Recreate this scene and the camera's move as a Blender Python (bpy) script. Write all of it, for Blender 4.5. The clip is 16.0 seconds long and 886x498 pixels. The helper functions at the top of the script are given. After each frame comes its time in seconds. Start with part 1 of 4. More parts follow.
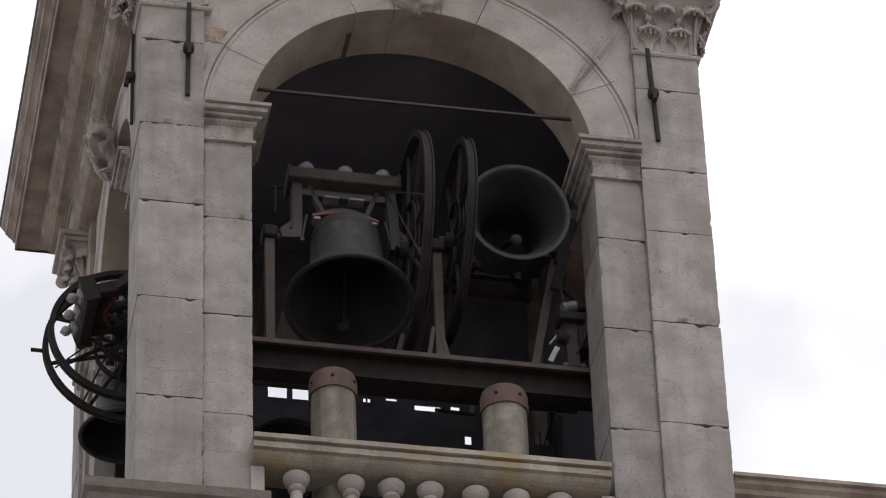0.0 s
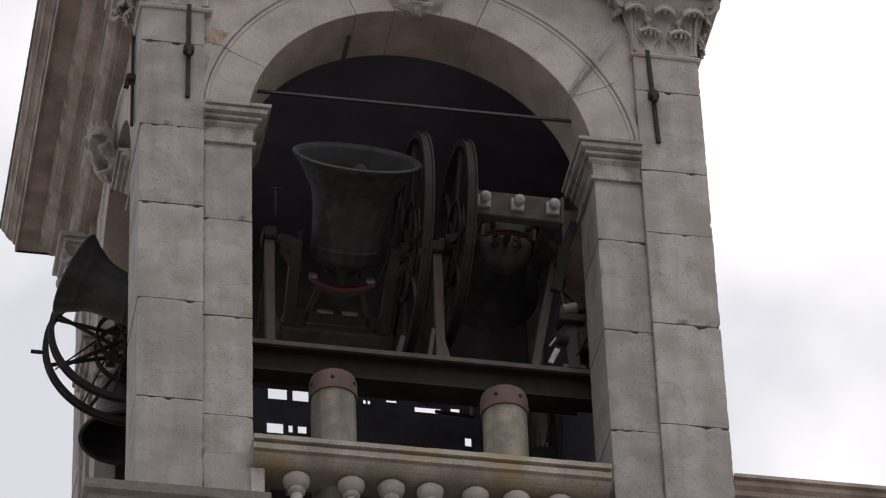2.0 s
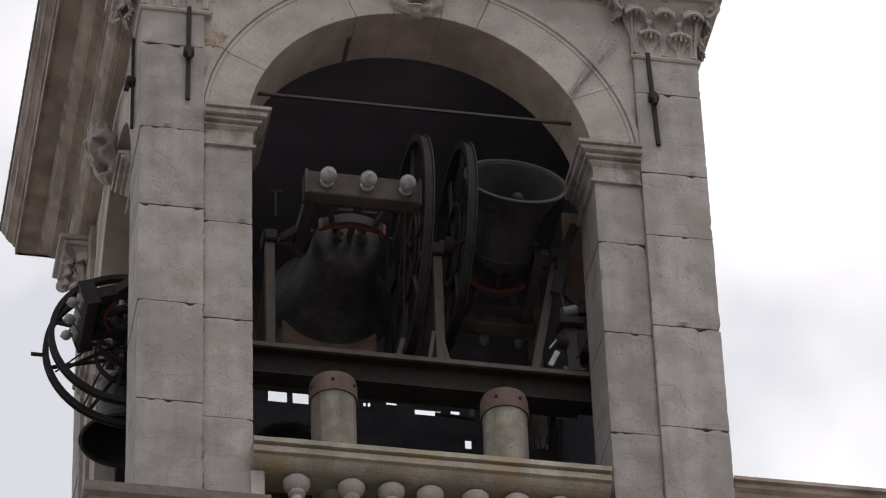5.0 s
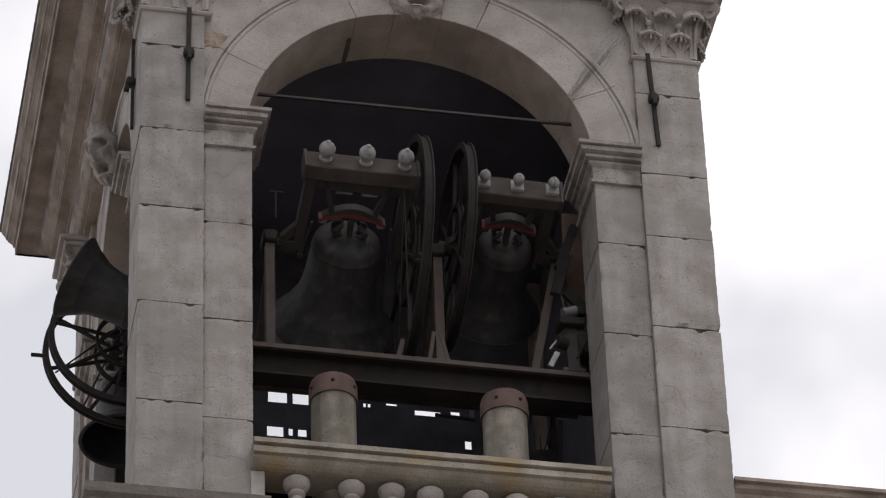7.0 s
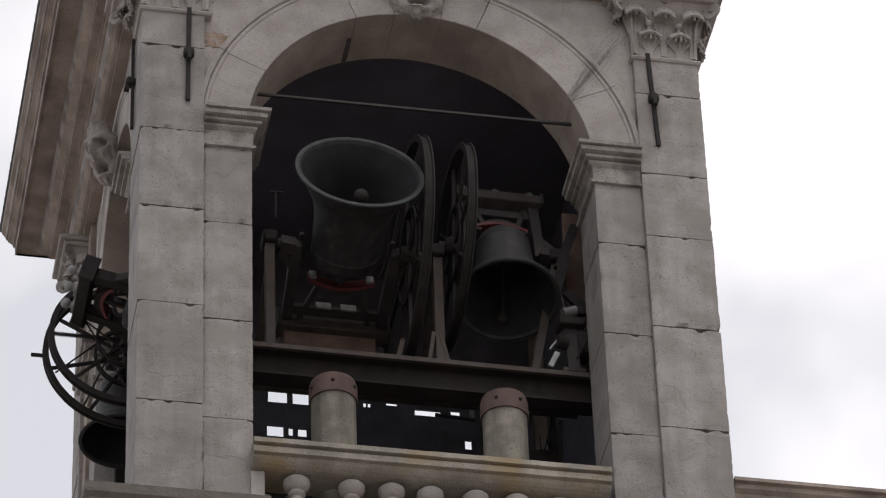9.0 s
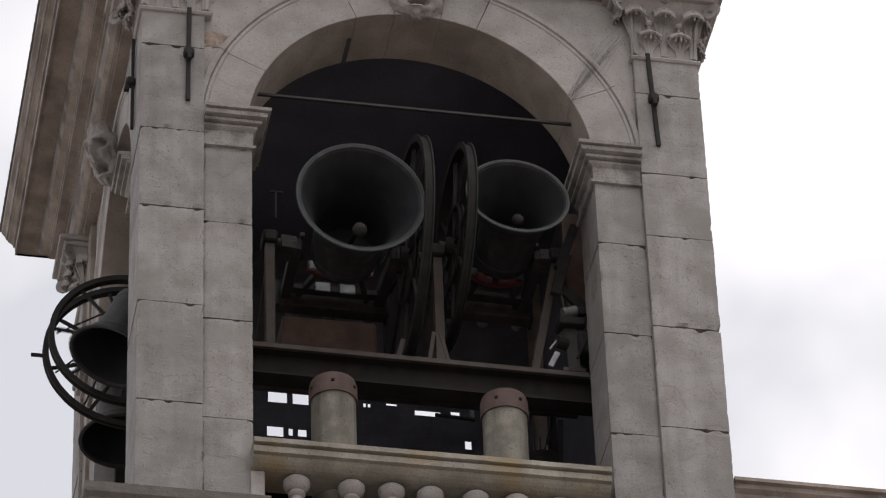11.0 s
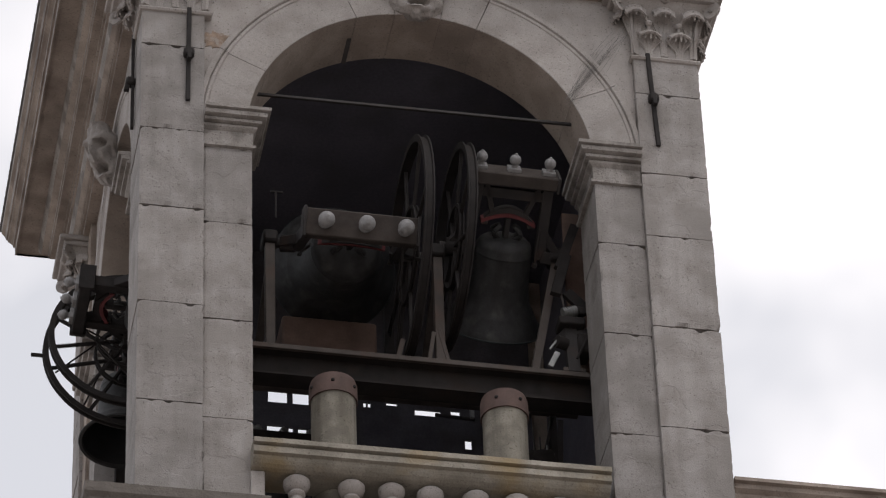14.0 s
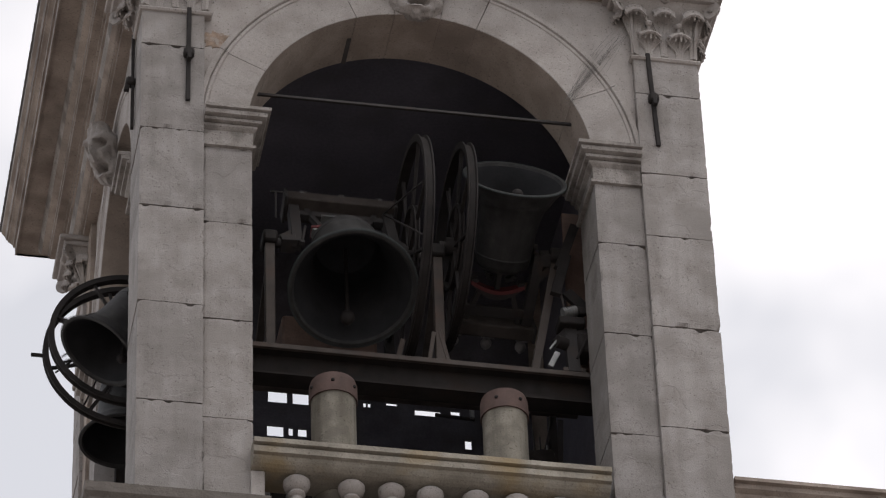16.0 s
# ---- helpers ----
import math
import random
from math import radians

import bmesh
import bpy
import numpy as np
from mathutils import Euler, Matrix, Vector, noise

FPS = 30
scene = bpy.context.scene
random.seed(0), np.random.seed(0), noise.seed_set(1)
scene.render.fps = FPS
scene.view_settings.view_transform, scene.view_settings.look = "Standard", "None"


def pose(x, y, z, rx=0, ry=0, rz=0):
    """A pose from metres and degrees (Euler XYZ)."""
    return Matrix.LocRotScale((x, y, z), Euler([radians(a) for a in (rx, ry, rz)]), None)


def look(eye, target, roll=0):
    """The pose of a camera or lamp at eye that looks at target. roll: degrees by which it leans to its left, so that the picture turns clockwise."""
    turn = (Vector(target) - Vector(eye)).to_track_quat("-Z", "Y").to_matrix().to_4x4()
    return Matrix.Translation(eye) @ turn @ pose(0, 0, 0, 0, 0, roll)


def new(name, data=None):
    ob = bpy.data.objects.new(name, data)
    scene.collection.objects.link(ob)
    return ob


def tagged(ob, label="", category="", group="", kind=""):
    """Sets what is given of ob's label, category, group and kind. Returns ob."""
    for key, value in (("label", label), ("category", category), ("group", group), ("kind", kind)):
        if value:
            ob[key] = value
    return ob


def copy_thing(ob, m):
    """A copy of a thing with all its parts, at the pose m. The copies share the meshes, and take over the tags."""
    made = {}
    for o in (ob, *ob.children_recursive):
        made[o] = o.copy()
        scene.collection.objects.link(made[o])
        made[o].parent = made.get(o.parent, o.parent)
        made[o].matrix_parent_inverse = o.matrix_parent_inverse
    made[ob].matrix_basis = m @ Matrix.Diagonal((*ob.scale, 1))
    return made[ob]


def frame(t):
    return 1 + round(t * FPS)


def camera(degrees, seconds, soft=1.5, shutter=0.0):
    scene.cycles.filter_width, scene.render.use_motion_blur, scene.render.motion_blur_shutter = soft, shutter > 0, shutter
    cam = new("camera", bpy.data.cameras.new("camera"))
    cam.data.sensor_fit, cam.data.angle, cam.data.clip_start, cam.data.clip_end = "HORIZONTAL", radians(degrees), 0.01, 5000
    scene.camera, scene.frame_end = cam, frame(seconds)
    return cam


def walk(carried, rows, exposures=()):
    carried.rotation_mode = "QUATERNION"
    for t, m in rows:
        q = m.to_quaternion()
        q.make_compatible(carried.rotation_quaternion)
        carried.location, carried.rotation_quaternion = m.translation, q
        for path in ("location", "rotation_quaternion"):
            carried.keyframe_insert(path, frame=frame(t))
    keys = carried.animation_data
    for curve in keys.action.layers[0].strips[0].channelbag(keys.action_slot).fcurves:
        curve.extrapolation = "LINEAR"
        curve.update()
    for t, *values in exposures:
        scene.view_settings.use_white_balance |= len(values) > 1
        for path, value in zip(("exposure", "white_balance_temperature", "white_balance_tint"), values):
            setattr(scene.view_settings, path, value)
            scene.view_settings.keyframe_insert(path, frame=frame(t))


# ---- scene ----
# The camera: a long lens on a tripod in the square, far below the belfry, settling slightly upwards.
cam = camera(10.951, 16.0, soft=1.2, shutter=0.4)
EYE = (-3.8061, -32.1341, -24.3672)


def aimed(drop):
    """The camera's pose; drop: by how many thousandths of a degree it points below its rest."""
    e, a = radians(39.762 - drop / 1000), radians(11.8055)
    way = Vector((math.sin(a) * math.cos(e), math.cos(a) * math.cos(e), math.sin(e)))
    return look(EYE, Vector(EYE) + way * 40, CAM_ROLL)


CAM_ROLL = -2.219
walk(cam, [(0.0, aimed(61)), (0.5, aimed(33)), (1.0, aimed(12)), (1.5, aimed(20)), (2.0, aimed(40)), (2.5, aimed(43)),
           (3.0, aimed(40)), (3.5, aimed(27)), (4.0, aimed(20)), (6.5, aimed(0)), (7.0, aimed(0)), (16.0, aimed(0))],
     exposures=[(0.0, 0.17), (0.5, 0.05), (1.0, -0.05), (1.5, -0.02), (2.0, 0.0), (16.0, 0.0)])

# ---- light: a bright overcast sky ----
world = bpy.data.worlds.new("overcast")
scene.world = world
world.use_nodes = True
wn, wl = world.node_tree.nodes, world.node_tree.links
wn.clear()
w_out = wn.new("ShaderNodeOutputWorld")
w_sky = wn.new("ShaderNodeTexSky")
w_sky.sky_type, w_sky.sun_disc = "NISHITA", False
w_sky.sun_elevation, w_sky.sun_rotation = radians(50), radians(200)
w_bg = wn.new("ShaderNodeBackground")
w_bg.inputs["Strength"].default_value = 0.05
w_cloud = wn.new("ShaderNodeBackground")
w_cloud.inputs["Strength"].default_value = 0.985
w_tc = wn.new("ShaderNodeTexCoord")
w_noise = wn.new("ShaderNodeTexNoise")
w_noise.inputs["Scale"].default_value, w_noise.inputs["Detail"].default_value = 9.0, 4.0
w_ramp = wn.new("ShaderNodeValToRGB")
w_ramp.color_ramp.elements[0].position, w_ramp.color_ramp.elements[0].color = 0.38, (0.675, 0.655, 0.655, 1)
w_ramp.color_ramp.elements[1].position, w_ramp.color_ramp.elements[1].color = 0.56, (1.07, 1.01, 0.98, 1)
w_add = wn.new("ShaderNodeAddShader")
wl.new(w_tc.outputs["Generated"], w_noise.inputs["Vector"])
w_xyz = wn.new("ShaderNodeSeparateXYZ")
w_lift = wn.new("ShaderNodeMath")
w_lift.operation = "MULTIPLY_ADD"
w_lift.inputs[1].default_value, w_lift.inputs[2].default_value = 2.2, -1.69
w_sum = wn.new("ShaderNodeMath")
w_sum.operation = "ADD"
wl.new(w_tc.outputs["Generated"], w_xyz.inputs["Vector"])
wl.new(w_xyz.outputs["Z"], w_lift.inputs[0])
w_side = wn.new("ShaderNodeMath")
w_side.operation = "MULTIPLY_ADD"
w_side.inputs[1].default_value = 1.6
wl.new(w_xyz.outputs["X"], w_side.inputs[0])
wl.new(w_lift.outputs[0], w_side.inputs[2])
wl.new(w_side.outputs[0], w_sum.inputs[0])
wl.new(w_noise.outputs["Fac"], w_sum.inputs[1])
wl.new(w_sum.outputs[0], w_ramp.inputs["Fac"])
wl.new(w_ramp.outputs["Color"], w_cloud.inputs["Color"])
wl.new(w_sky.outputs["Color"], w_bg.inputs["Color"])
wl.new(w_bg.outputs["Background"], w_add.inputs[0])
wl.new(w_cloud.outputs["Background"], w_add.inputs[1])
wl.new(w_add.outputs["Shader"], w_out.inputs["Surface"])
sun = new("sun", bpy.data.lights.new("sun", "SUN"))
sun.data.energy, sun.data.angle, sun.data.color = 0.5, radians(25), (1.0, 0.96, 0.9)
sun.matrix_world = look((6, -25, 40), (0, 0, 0))


# ---- materials ----
def material(name, colour, rough=0.8, metal=0.0, dark=0.6, scale=3.0, grain=60.0, bump=0.25, stain=None, stain_cut=(0.5, 0.7),
             streak=0.0, per_piece=0.0, size=0.01, pits=0.0):
    """A surface with broad patches, fine grain, relief, stains of another colour and streaks running down."""
    m = bpy.data.materials.new(name)
    m.use_nodes = True
    n, k = m.node_tree.nodes, m.node_tree.links
    b = n["Principled BSDF"]
    b.inputs["Roughness"].default_value, b.inputs["Metallic"].default_value = rough, metal
    tc = n.new("ShaderNodeTexCoord")
    geo = n.new("ShaderNodeNewGeometry")

    def noise_at(sc, detail=5.0, stretch=None):
        t = n.new("ShaderNodeTexNoise")
        t.inputs["Scale"].default_value, t.inputs["Detail"].default_value = sc, detail
        src = geo.outputs["Position"] if per_piece >= 0 else tc.outputs["Object"]
        if stretch:
            mp = n.new("ShaderNodeMapping")
            mp.inputs["Scale"].default_value = stretch
            k.new(src, mp.inputs["Vector"])
            src = mp.outputs["Vector"]
        k.new(src, t.inputs["Vector"])
        return t.outputs["Fac"]

    def ramp(fac, a, bb, ca, cb):
        r = n.new("ShaderNodeValToRGB")
        r.color_ramp.elements[0].position, r.color_ramp.elements[1].position = a, bb
        r.color_ramp.elements[0].color, r.color_ramp.elements[1].color = (*ca, 1), (*cb, 1)
        k.new(fac, r.inputs["Fac"])
        return r.outputs["Color"]

    def mix(kind, fac, a, bb):
        x = n.new("ShaderNodeMix")
        x.data_type, x.blend_type = "RGBA", kind
        for sock, val in ((x.inputs[0], fac), (x.inputs[6], a), (x.inputs[7], bb)):
            if isinstance(val, (int, float)):
                sock.default_value = val
            elif isinstance(val, tuple):
                sock.default_value = (*val, 1)
            else:
                k.new(val, sock)
        return x.outputs[2]

    low = tuple(c * dark for c in colour)
    col = ramp(noise_at(scale), 0.3, 0.68, low, colour)
    fine = noise_at(grain, 3.0)
    col = mix("MULTIPLY", 1.0, col, ramp(fine, 0.25, 0.75, (0.86, 0.86, 0.86), (1.09, 1.09, 1.09)))
    if pits:
        col = mix("MULTIPLY", pits, col, ramp(noise_at(42.0, 6.0), 0.30, 0.40, (0.55, 0.53, 0.51), (1, 1, 1)))
        col = mix("MULTIPLY", pits, col, ramp(noise_at(3.2, 12.0), 0.36, 0.60, (0.80, 0.785, 0.77), (1.06, 1.06, 1.06)))
    if streak:
        col = mix("MULTIPLY", streak, col, ramp(noise_at(2.2, 4.0, (4.0, 4.0, 0.35)), 0.35, 0.6, (0.5, 0.48, 0.45), (1, 1, 1)))
    if stain:
        col = mix("MIX", ramp(noise_at(scale * 0.7 + 0.9, 6.0), *stain_cut, (0, 0, 0), (0.75, 0.75, 0.75)), col, stain)
    if per_piece > 0:
        oi = n.new("ShaderNodeObjectInfo")
        col = mix("MULTIPLY", 1.0, col, ramp(oi.outputs["Random"], 0.0, 1.0, (1 - per_piece, 1 - per_piece * 1.05, 1 - per_piece * 1.1), (1.06, 1.05, 1.04)))
    k.new(col, b.inputs["Base Color"])
    bp = n.new("ShaderNodeBump")
    bp.inputs["Strength"].default_value, bp.inputs["Distance"].default_value = bump, size
    hs = n.new("ShaderNodeMath")
    hs.operation = "ADD"
    k.new(fine, hs.inputs[0])
    k.new(noise_at(scale * 4, 6.0), hs.inputs[1])
    height = hs.outputs[0]
    if pits:    # thin flakes that have come away, with a low step at their edge
        flake = ramp(noise_at(2.4, 9.0), 0.555, 0.57, (0, 0, 0), (1, 1, 1))
        hf = n.new("ShaderNodeMath")
        hf.operation = "MULTIPLY_ADD"
        hf.inputs[1].default_value = -1.1
        k.new(flake, hf.inputs[0])
        k.new(height, hf.inputs[2])
        height = hf.outputs[0]
    k.new(height, bp.inputs["Height"])
    k.new(bp.outputs["Normal"], b.inputs["Normal"])
    return m


ASHLAR = material("grey_weathered_ashlar", (0.325, 0.302, 0.288), 0.9, 0, 0.84, 0.9, 90, 0.4, (0.225, 0.206, 0.192), (0.52, 0.64), 0.25, 0.14, 0.014, 1.0)
STONE = material("weathered_limestone", (0.375, 0.345, 0.325), 0.88, 0, 0.88, 1.1, 90, 0.4, (0.27, 0.243, 0.222), (0.55, 0.72), 0.12, 0.10, 0.012, 0.85)
# browner, darker copy of the limestone: the shade of undersides is in its colour
SOFFIT = material("shaded_limestone", (0.33, 0.272, 0.228), 0.88, 0, 0.7, 1.6, 60, 0.35, (0.14, 0.105, 0.085), (0.5, 0.66), 0.0, 0.0, 0.012, 0.9)
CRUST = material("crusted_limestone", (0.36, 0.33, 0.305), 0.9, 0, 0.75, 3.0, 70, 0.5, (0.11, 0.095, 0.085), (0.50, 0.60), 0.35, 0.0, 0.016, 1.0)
# arch stone for undersides, with their shade and warm bounce put into the colour
INTRADOS = material("shaded_arch_stone", (0.325, 0.272, 0.233), 0.88, 0, 0.8, 1.6, 60, 0.35, (0.21, 0.17, 0.142), (0.5, 0.68), 0.0, 0.06, 0.012, 0.7)
RAIL_STONE = material("lichened_limestone", (0.33, 0.30, 0.25), 0.88, 0, 0.72, 2.2, 50, 0.4, (0.255, 0.185, 0.09), (0.47, 0.70), 0.3, 0.0, 0.012, 0.8)
MORTAR = material("dark_joint", (0.10, 0.09, 0.085), 0.95, 0, 0.6, 6, 80, 0.3)
# dark plaster whose colour also holds the shade inside the belfry
DARK_PLASTER = material("dark_plaster", (0.112, 0.107, 0.128), 0.95, 0, 0.75, 1.5, 30, 0.3, (0.08, 0.076, 0.084))
DARK_SHEET = material("dark_sheet", (0.085, 0.079, 0.09), 0.95, 0, 0.55, 2.5, 40, 0.3, (0.05, 0.045, 0.045))
BRICK = material("brown_brickwork", (0.165, 0.105, 0.082), 0.9, 0, 0.6, 4, 40, 0.4, (0.08, 0.05, 0.04))
LEDGE = material("dark_weathered_ledge", (0.17, 0.148, 0.13), 0.9, 0, 0.65, 3, 50, 0.5, (0.09, 0.078, 0.068), (0.48, 0.64), 0.2, 0, 0.012, 0.8)
BRONZE = material("bronze_patina", (0.042, 0.0405, 0.0405), 0.66, 0.1, 0.6, 9, 55, 0.3, (0.068, 0.065, 0.06), (0.55, 0.75), 0.6, -1, 0.005)
# darker bronze for the bells' insides, which puts their shade into the colour
BRONZE_IN = material("shaded_bronze", (0.029, 0.029, 0.031), 0.75, 0.0, 0.6, 4, 70, 0.15, None, (0.5, 0.7), 0, -1, 0.004)
BRONZE_LIP = material("worn_bronze_lip", (0.037, 0.045, 0.045), 0.55, 0.2, 0.7, 6, 80, 0.1, None, (0.5, 0.7), 0, -1, 0.003)
IRON = material("black_wrought_iron", (0.032, 0.028, 0.027), 0.7, 0.1, 0.6, 8, 90, 0.2, (0.035, 0.025, 0.02), (0.6, 0.75), 0, -1, 0.003)
STEEL = material("grey_painted_steel", (0.046, 0.041, 0.040), 0.6, 0.1, 0.7, 5, 90, 0.15, (0.06, 0.042, 0.035), (0.58, 0.72), 0.2, -1, 0.003)
RUSTY = material("rusty_brown_steel", (0.08, 0.063, 0.054), 0.75, 0.1, 0.6, 4, 80, 0.25, (0.075, 0.045, 0.033), (0.5, 0.7), 0.3, 0, 0.004)
DARK_RUST = material("dark_rusted_steel", (0.03, 0.026, 0.0245), 0.9, 0, 0.6, 4, 80, 0.25, (0.03, 0.022, 0.018), (0.5, 0.7), 0.3, 0, 0.004)
RUST_CAP = material("rust_red_cap", (0.105, 0.064, 0.053), 0.8, 0.1, 0.65, 6, 80, 0.3, (0.08, 0.05, 0.045), (0.52, 0.7), 0.3, 0, 0.004)
CEMENT = material("grey_cement_pipe", (0.25, 0.228, 0.188), 0.9, 0, 0.66, 6, 70, 0.4, (0.12, 0.105, 0.085), (0.48, 0.62), 0.9, 0, 0.006, 0.9)
RED = material("red_painted_strap", (0.14, 0.025, 0.027), 0.6, 0.0, 0.6, 8, 80, 0.1, None, (0.5, 0.7), 0, -1, 0.003)
BALL = material("pale_grey_cast_iron", (0.27, 0.262, 0.26), 0.65, 0.0, 0.6, 14, 80, 0.35, (0.13, 0.125, 0.12), (0.52, 0.64), 0, -1, 0.003)
WOOD = material("weathered_beam_wood", (0.066, 0.054, 0.048), 0.8, 0, 0.6, 6, 60, 0.3, (0.07, 0.06, 0.055), (0.5, 0.7), 0.3, -1, 0.004)
TILE = material("roof_lead", (0.16, 0.155, 0.15), 0.7, 0, 0.7, 2, 40, 0.3)
PAVING = material("pale_paving", (0.40, 0.362, 0.335), 0.9, 0, 0.75, 0.4, 8, 0.3)
NET = material("faded_netting", (0.16, 0.148, 0.138), 0.9)
BARE = material("bared_brick", (0.33, 0.24, 0.18), 0.9, 0, 0.6, 14, 90, 0.6, (0.33, 0.29, 0.26), (0.48, 0.58))
LAMP_GREY = material("galvanised_metal", (0.26, 0.26, 0.255), 0.45, 0.5, 0.6, 9, 80, 0.15, None, (0.5, 0.7), 0, 0, 0.003)


for dull, level in ((IRON, 0.15), (STEEL, 0.25), (WOOD, 0.2), (DARK_RUST, 0.15), (DARK_PLASTER, 0.2), (BRONZE_IN, 0.1), (DARK_SHEET, 0.2), (BRONZE, 0.35)):
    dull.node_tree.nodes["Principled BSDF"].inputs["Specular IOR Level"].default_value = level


# ---- mesh helpers ----
def mesh_object(name, bm, mat, smooth=False):
    me = bpy.data.meshes.new(name)
    bmesh.ops.recalc_face_normals(bm, faces=bm.faces)
    bm.to_mesh(me)
    bm.free()
    me.materials.append(mat)
    if smooth:
        me.shade_smooth()
        me.set_sharp_from_angle(angle=radians(38))
    return new(name, me)


def part(name, bm, mat, parent, label="", smooth=True):
    ob = mesh_object(name, bm, mat, smooth)
    ob.parent = parent
    return tagged(ob, label) if label else ob


def thing(name, m, label, category, group="", kind=""):
    ob = new(name)
    ob.matrix_basis = m
    return tagged(ob, label, category, group, kind)


def box(bm, x0, x1, y0, y1, z0, z1, bevel=0.0, m=None):
    made = bmesh.ops.create_cube(bm, size=1.0, matrix=Matrix.Translation(((x0 + x1) / 2, (y0 + y1) / 2, (z0 + z1) / 2))
                                 @ Matrix.Diagonal((x1 - x0, y1 - y0, z1 - z0, 1)))
    vs = made["verts"]
    if bevel:
        es = list({e for v in vs for e in v.link_edges})
        r = bmesh.ops.bevel(bm, geom=es, offset=bevel, segments=1, affect="EDGES", profile=0.5)
        vs = list({v for f in r["faces"] for v in f.verts})
    if m is not None:
        bmesh.ops.transform(bm, matrix=m, verts=vs)
    return vs


def boxed(*a, **k):
    bm = bmesh.new()
    box(bm, *a, **k)
    return bm


def rod(bm, a, b, r, sides=10, r2=None):
    """A round bar from a to b."""
    a, b = Vector(a), Vector(b)
    d = b - a
    m = Matrix.Translation((a + b) / 2) @ d.to_track_quat("Z", "Y").to_matrix().to_4x4()
    return bmesh.ops.create_cone(bm, cap_ends=True, segments=sides, radius1=r, radius2=r if r2 is None else r2, depth=d.length, matrix=m)["verts"]


def rodded(*a, **k):
    bm = bmesh.new()
    rod(bm, *a, **k)
    return bm


def bar(bm, a, b, w, h, up=(0, 0, 1), bevel=0.004):
    """A flat bar from a to b, w across and h high."""
    a, b = Vector(a), Vector(b)
    z = (b - a).normalized()
    x = Vector(up).cross(z)
    x = x.normalized() if x.length > 1e-4 else Vector((1, 0, 0))
    y = z.cross(x)
    m = Matrix((x, y, z)).transposed().to_4x4()
    m.translation = (a + b) / 2
    L = (b - a).length
    return box(bm, -w / 2, w / 2, -h / 2, h / 2, -L / 2, L / 2, bevel, m)


def barred(*a, **k):
    bm = bmesh.new()
    bar(bm, *a, **k)
    return bm


def turned(profile, seg=40, m=None, bm=None):
    """A body turned round z from (radius, z) pairs."""
    bm = bm or bmesh.new()
    rings = []
    for r, z in profile:
        if r < 1e-5:
            rings.append([bm.verts.new((0, 0, z))])
        else:
            rings.append([bm.verts.new((r * math.cos(a), r * math.sin(a), z)) for a in (2 * math.pi * i / seg for i in range(seg))])
    for p, q in zip(rings, rings[1:]):
        for i in range(seg):
            j = (i + 1) % seg
            face = [p[i % len(p)], p[j % len(p)], q[j % len(q)], q[i % len(q)]]
            face = list(dict.fromkeys(face))
            if len(face) > 2:
                bm.faces.new(face)
    if m is not None:
        bmesh.ops.transform(bm, matrix=m, verts=[v for ring in rings for v in ring])
    return bm


def swept_ring(profile, x0, x1, y0, y1):
    """A moulding carried round a rectangle with mitred corners; profile of (outward, z), closed."""
    bm = bmesh.new()
    loops = []
    for o, z in profile:
        k = min(o, 0.06)    # on the church side the moulding stops almost flush
        loops.append([bm.verts.new(c) for c in ((x0 - o, y0 - o, z), (x1 + k, y0 - o, z), (x1 + k, y1 + min(o, 0.55), z), (x0 - o, y1 + min(o, 0.55), z))])
    for p, q in zip(loops, loops[1:] + loops[:1]):
        for i in range(4):
            j = (i + 1) % 4
            bm.faces.new((p[i], p[j], q[j], q[i]))
    return bm


def extruded(profile, x0, x1):
    """A moulding of constant section (y, z) from x0 to x1."""
    bm = bmesh.new()
    a = [bm.verts.new((x0, y, z)) for y, z in profile]
    b = [bm.verts.new((x1, y, z)) for y, z in profile]
    n = len(profile)
    for i in range(n):
        bm.faces.new((a[i], a[(i + 1) % n], b[(i + 1) % n], b[i]))
    bm.faces.new(a)
    bm.faces.new(b[::-1])
    return bm


rnd = random.Random(7)
WX0, WX1, WY0, WY1 = 0.08, 5.50, 0.0, 4.93    # the tower's outline
ARCH_Z = 4.25
TOP = 6.42

# ---- the setting: ground, tower walls, vault ----
ground = mesh_object("ground", boxed(-900, 900, -900, 900, -26.4, -26.0), PAVING)
tagged(ground, "pale stone paving of the square far below", "ground", kind="structure")


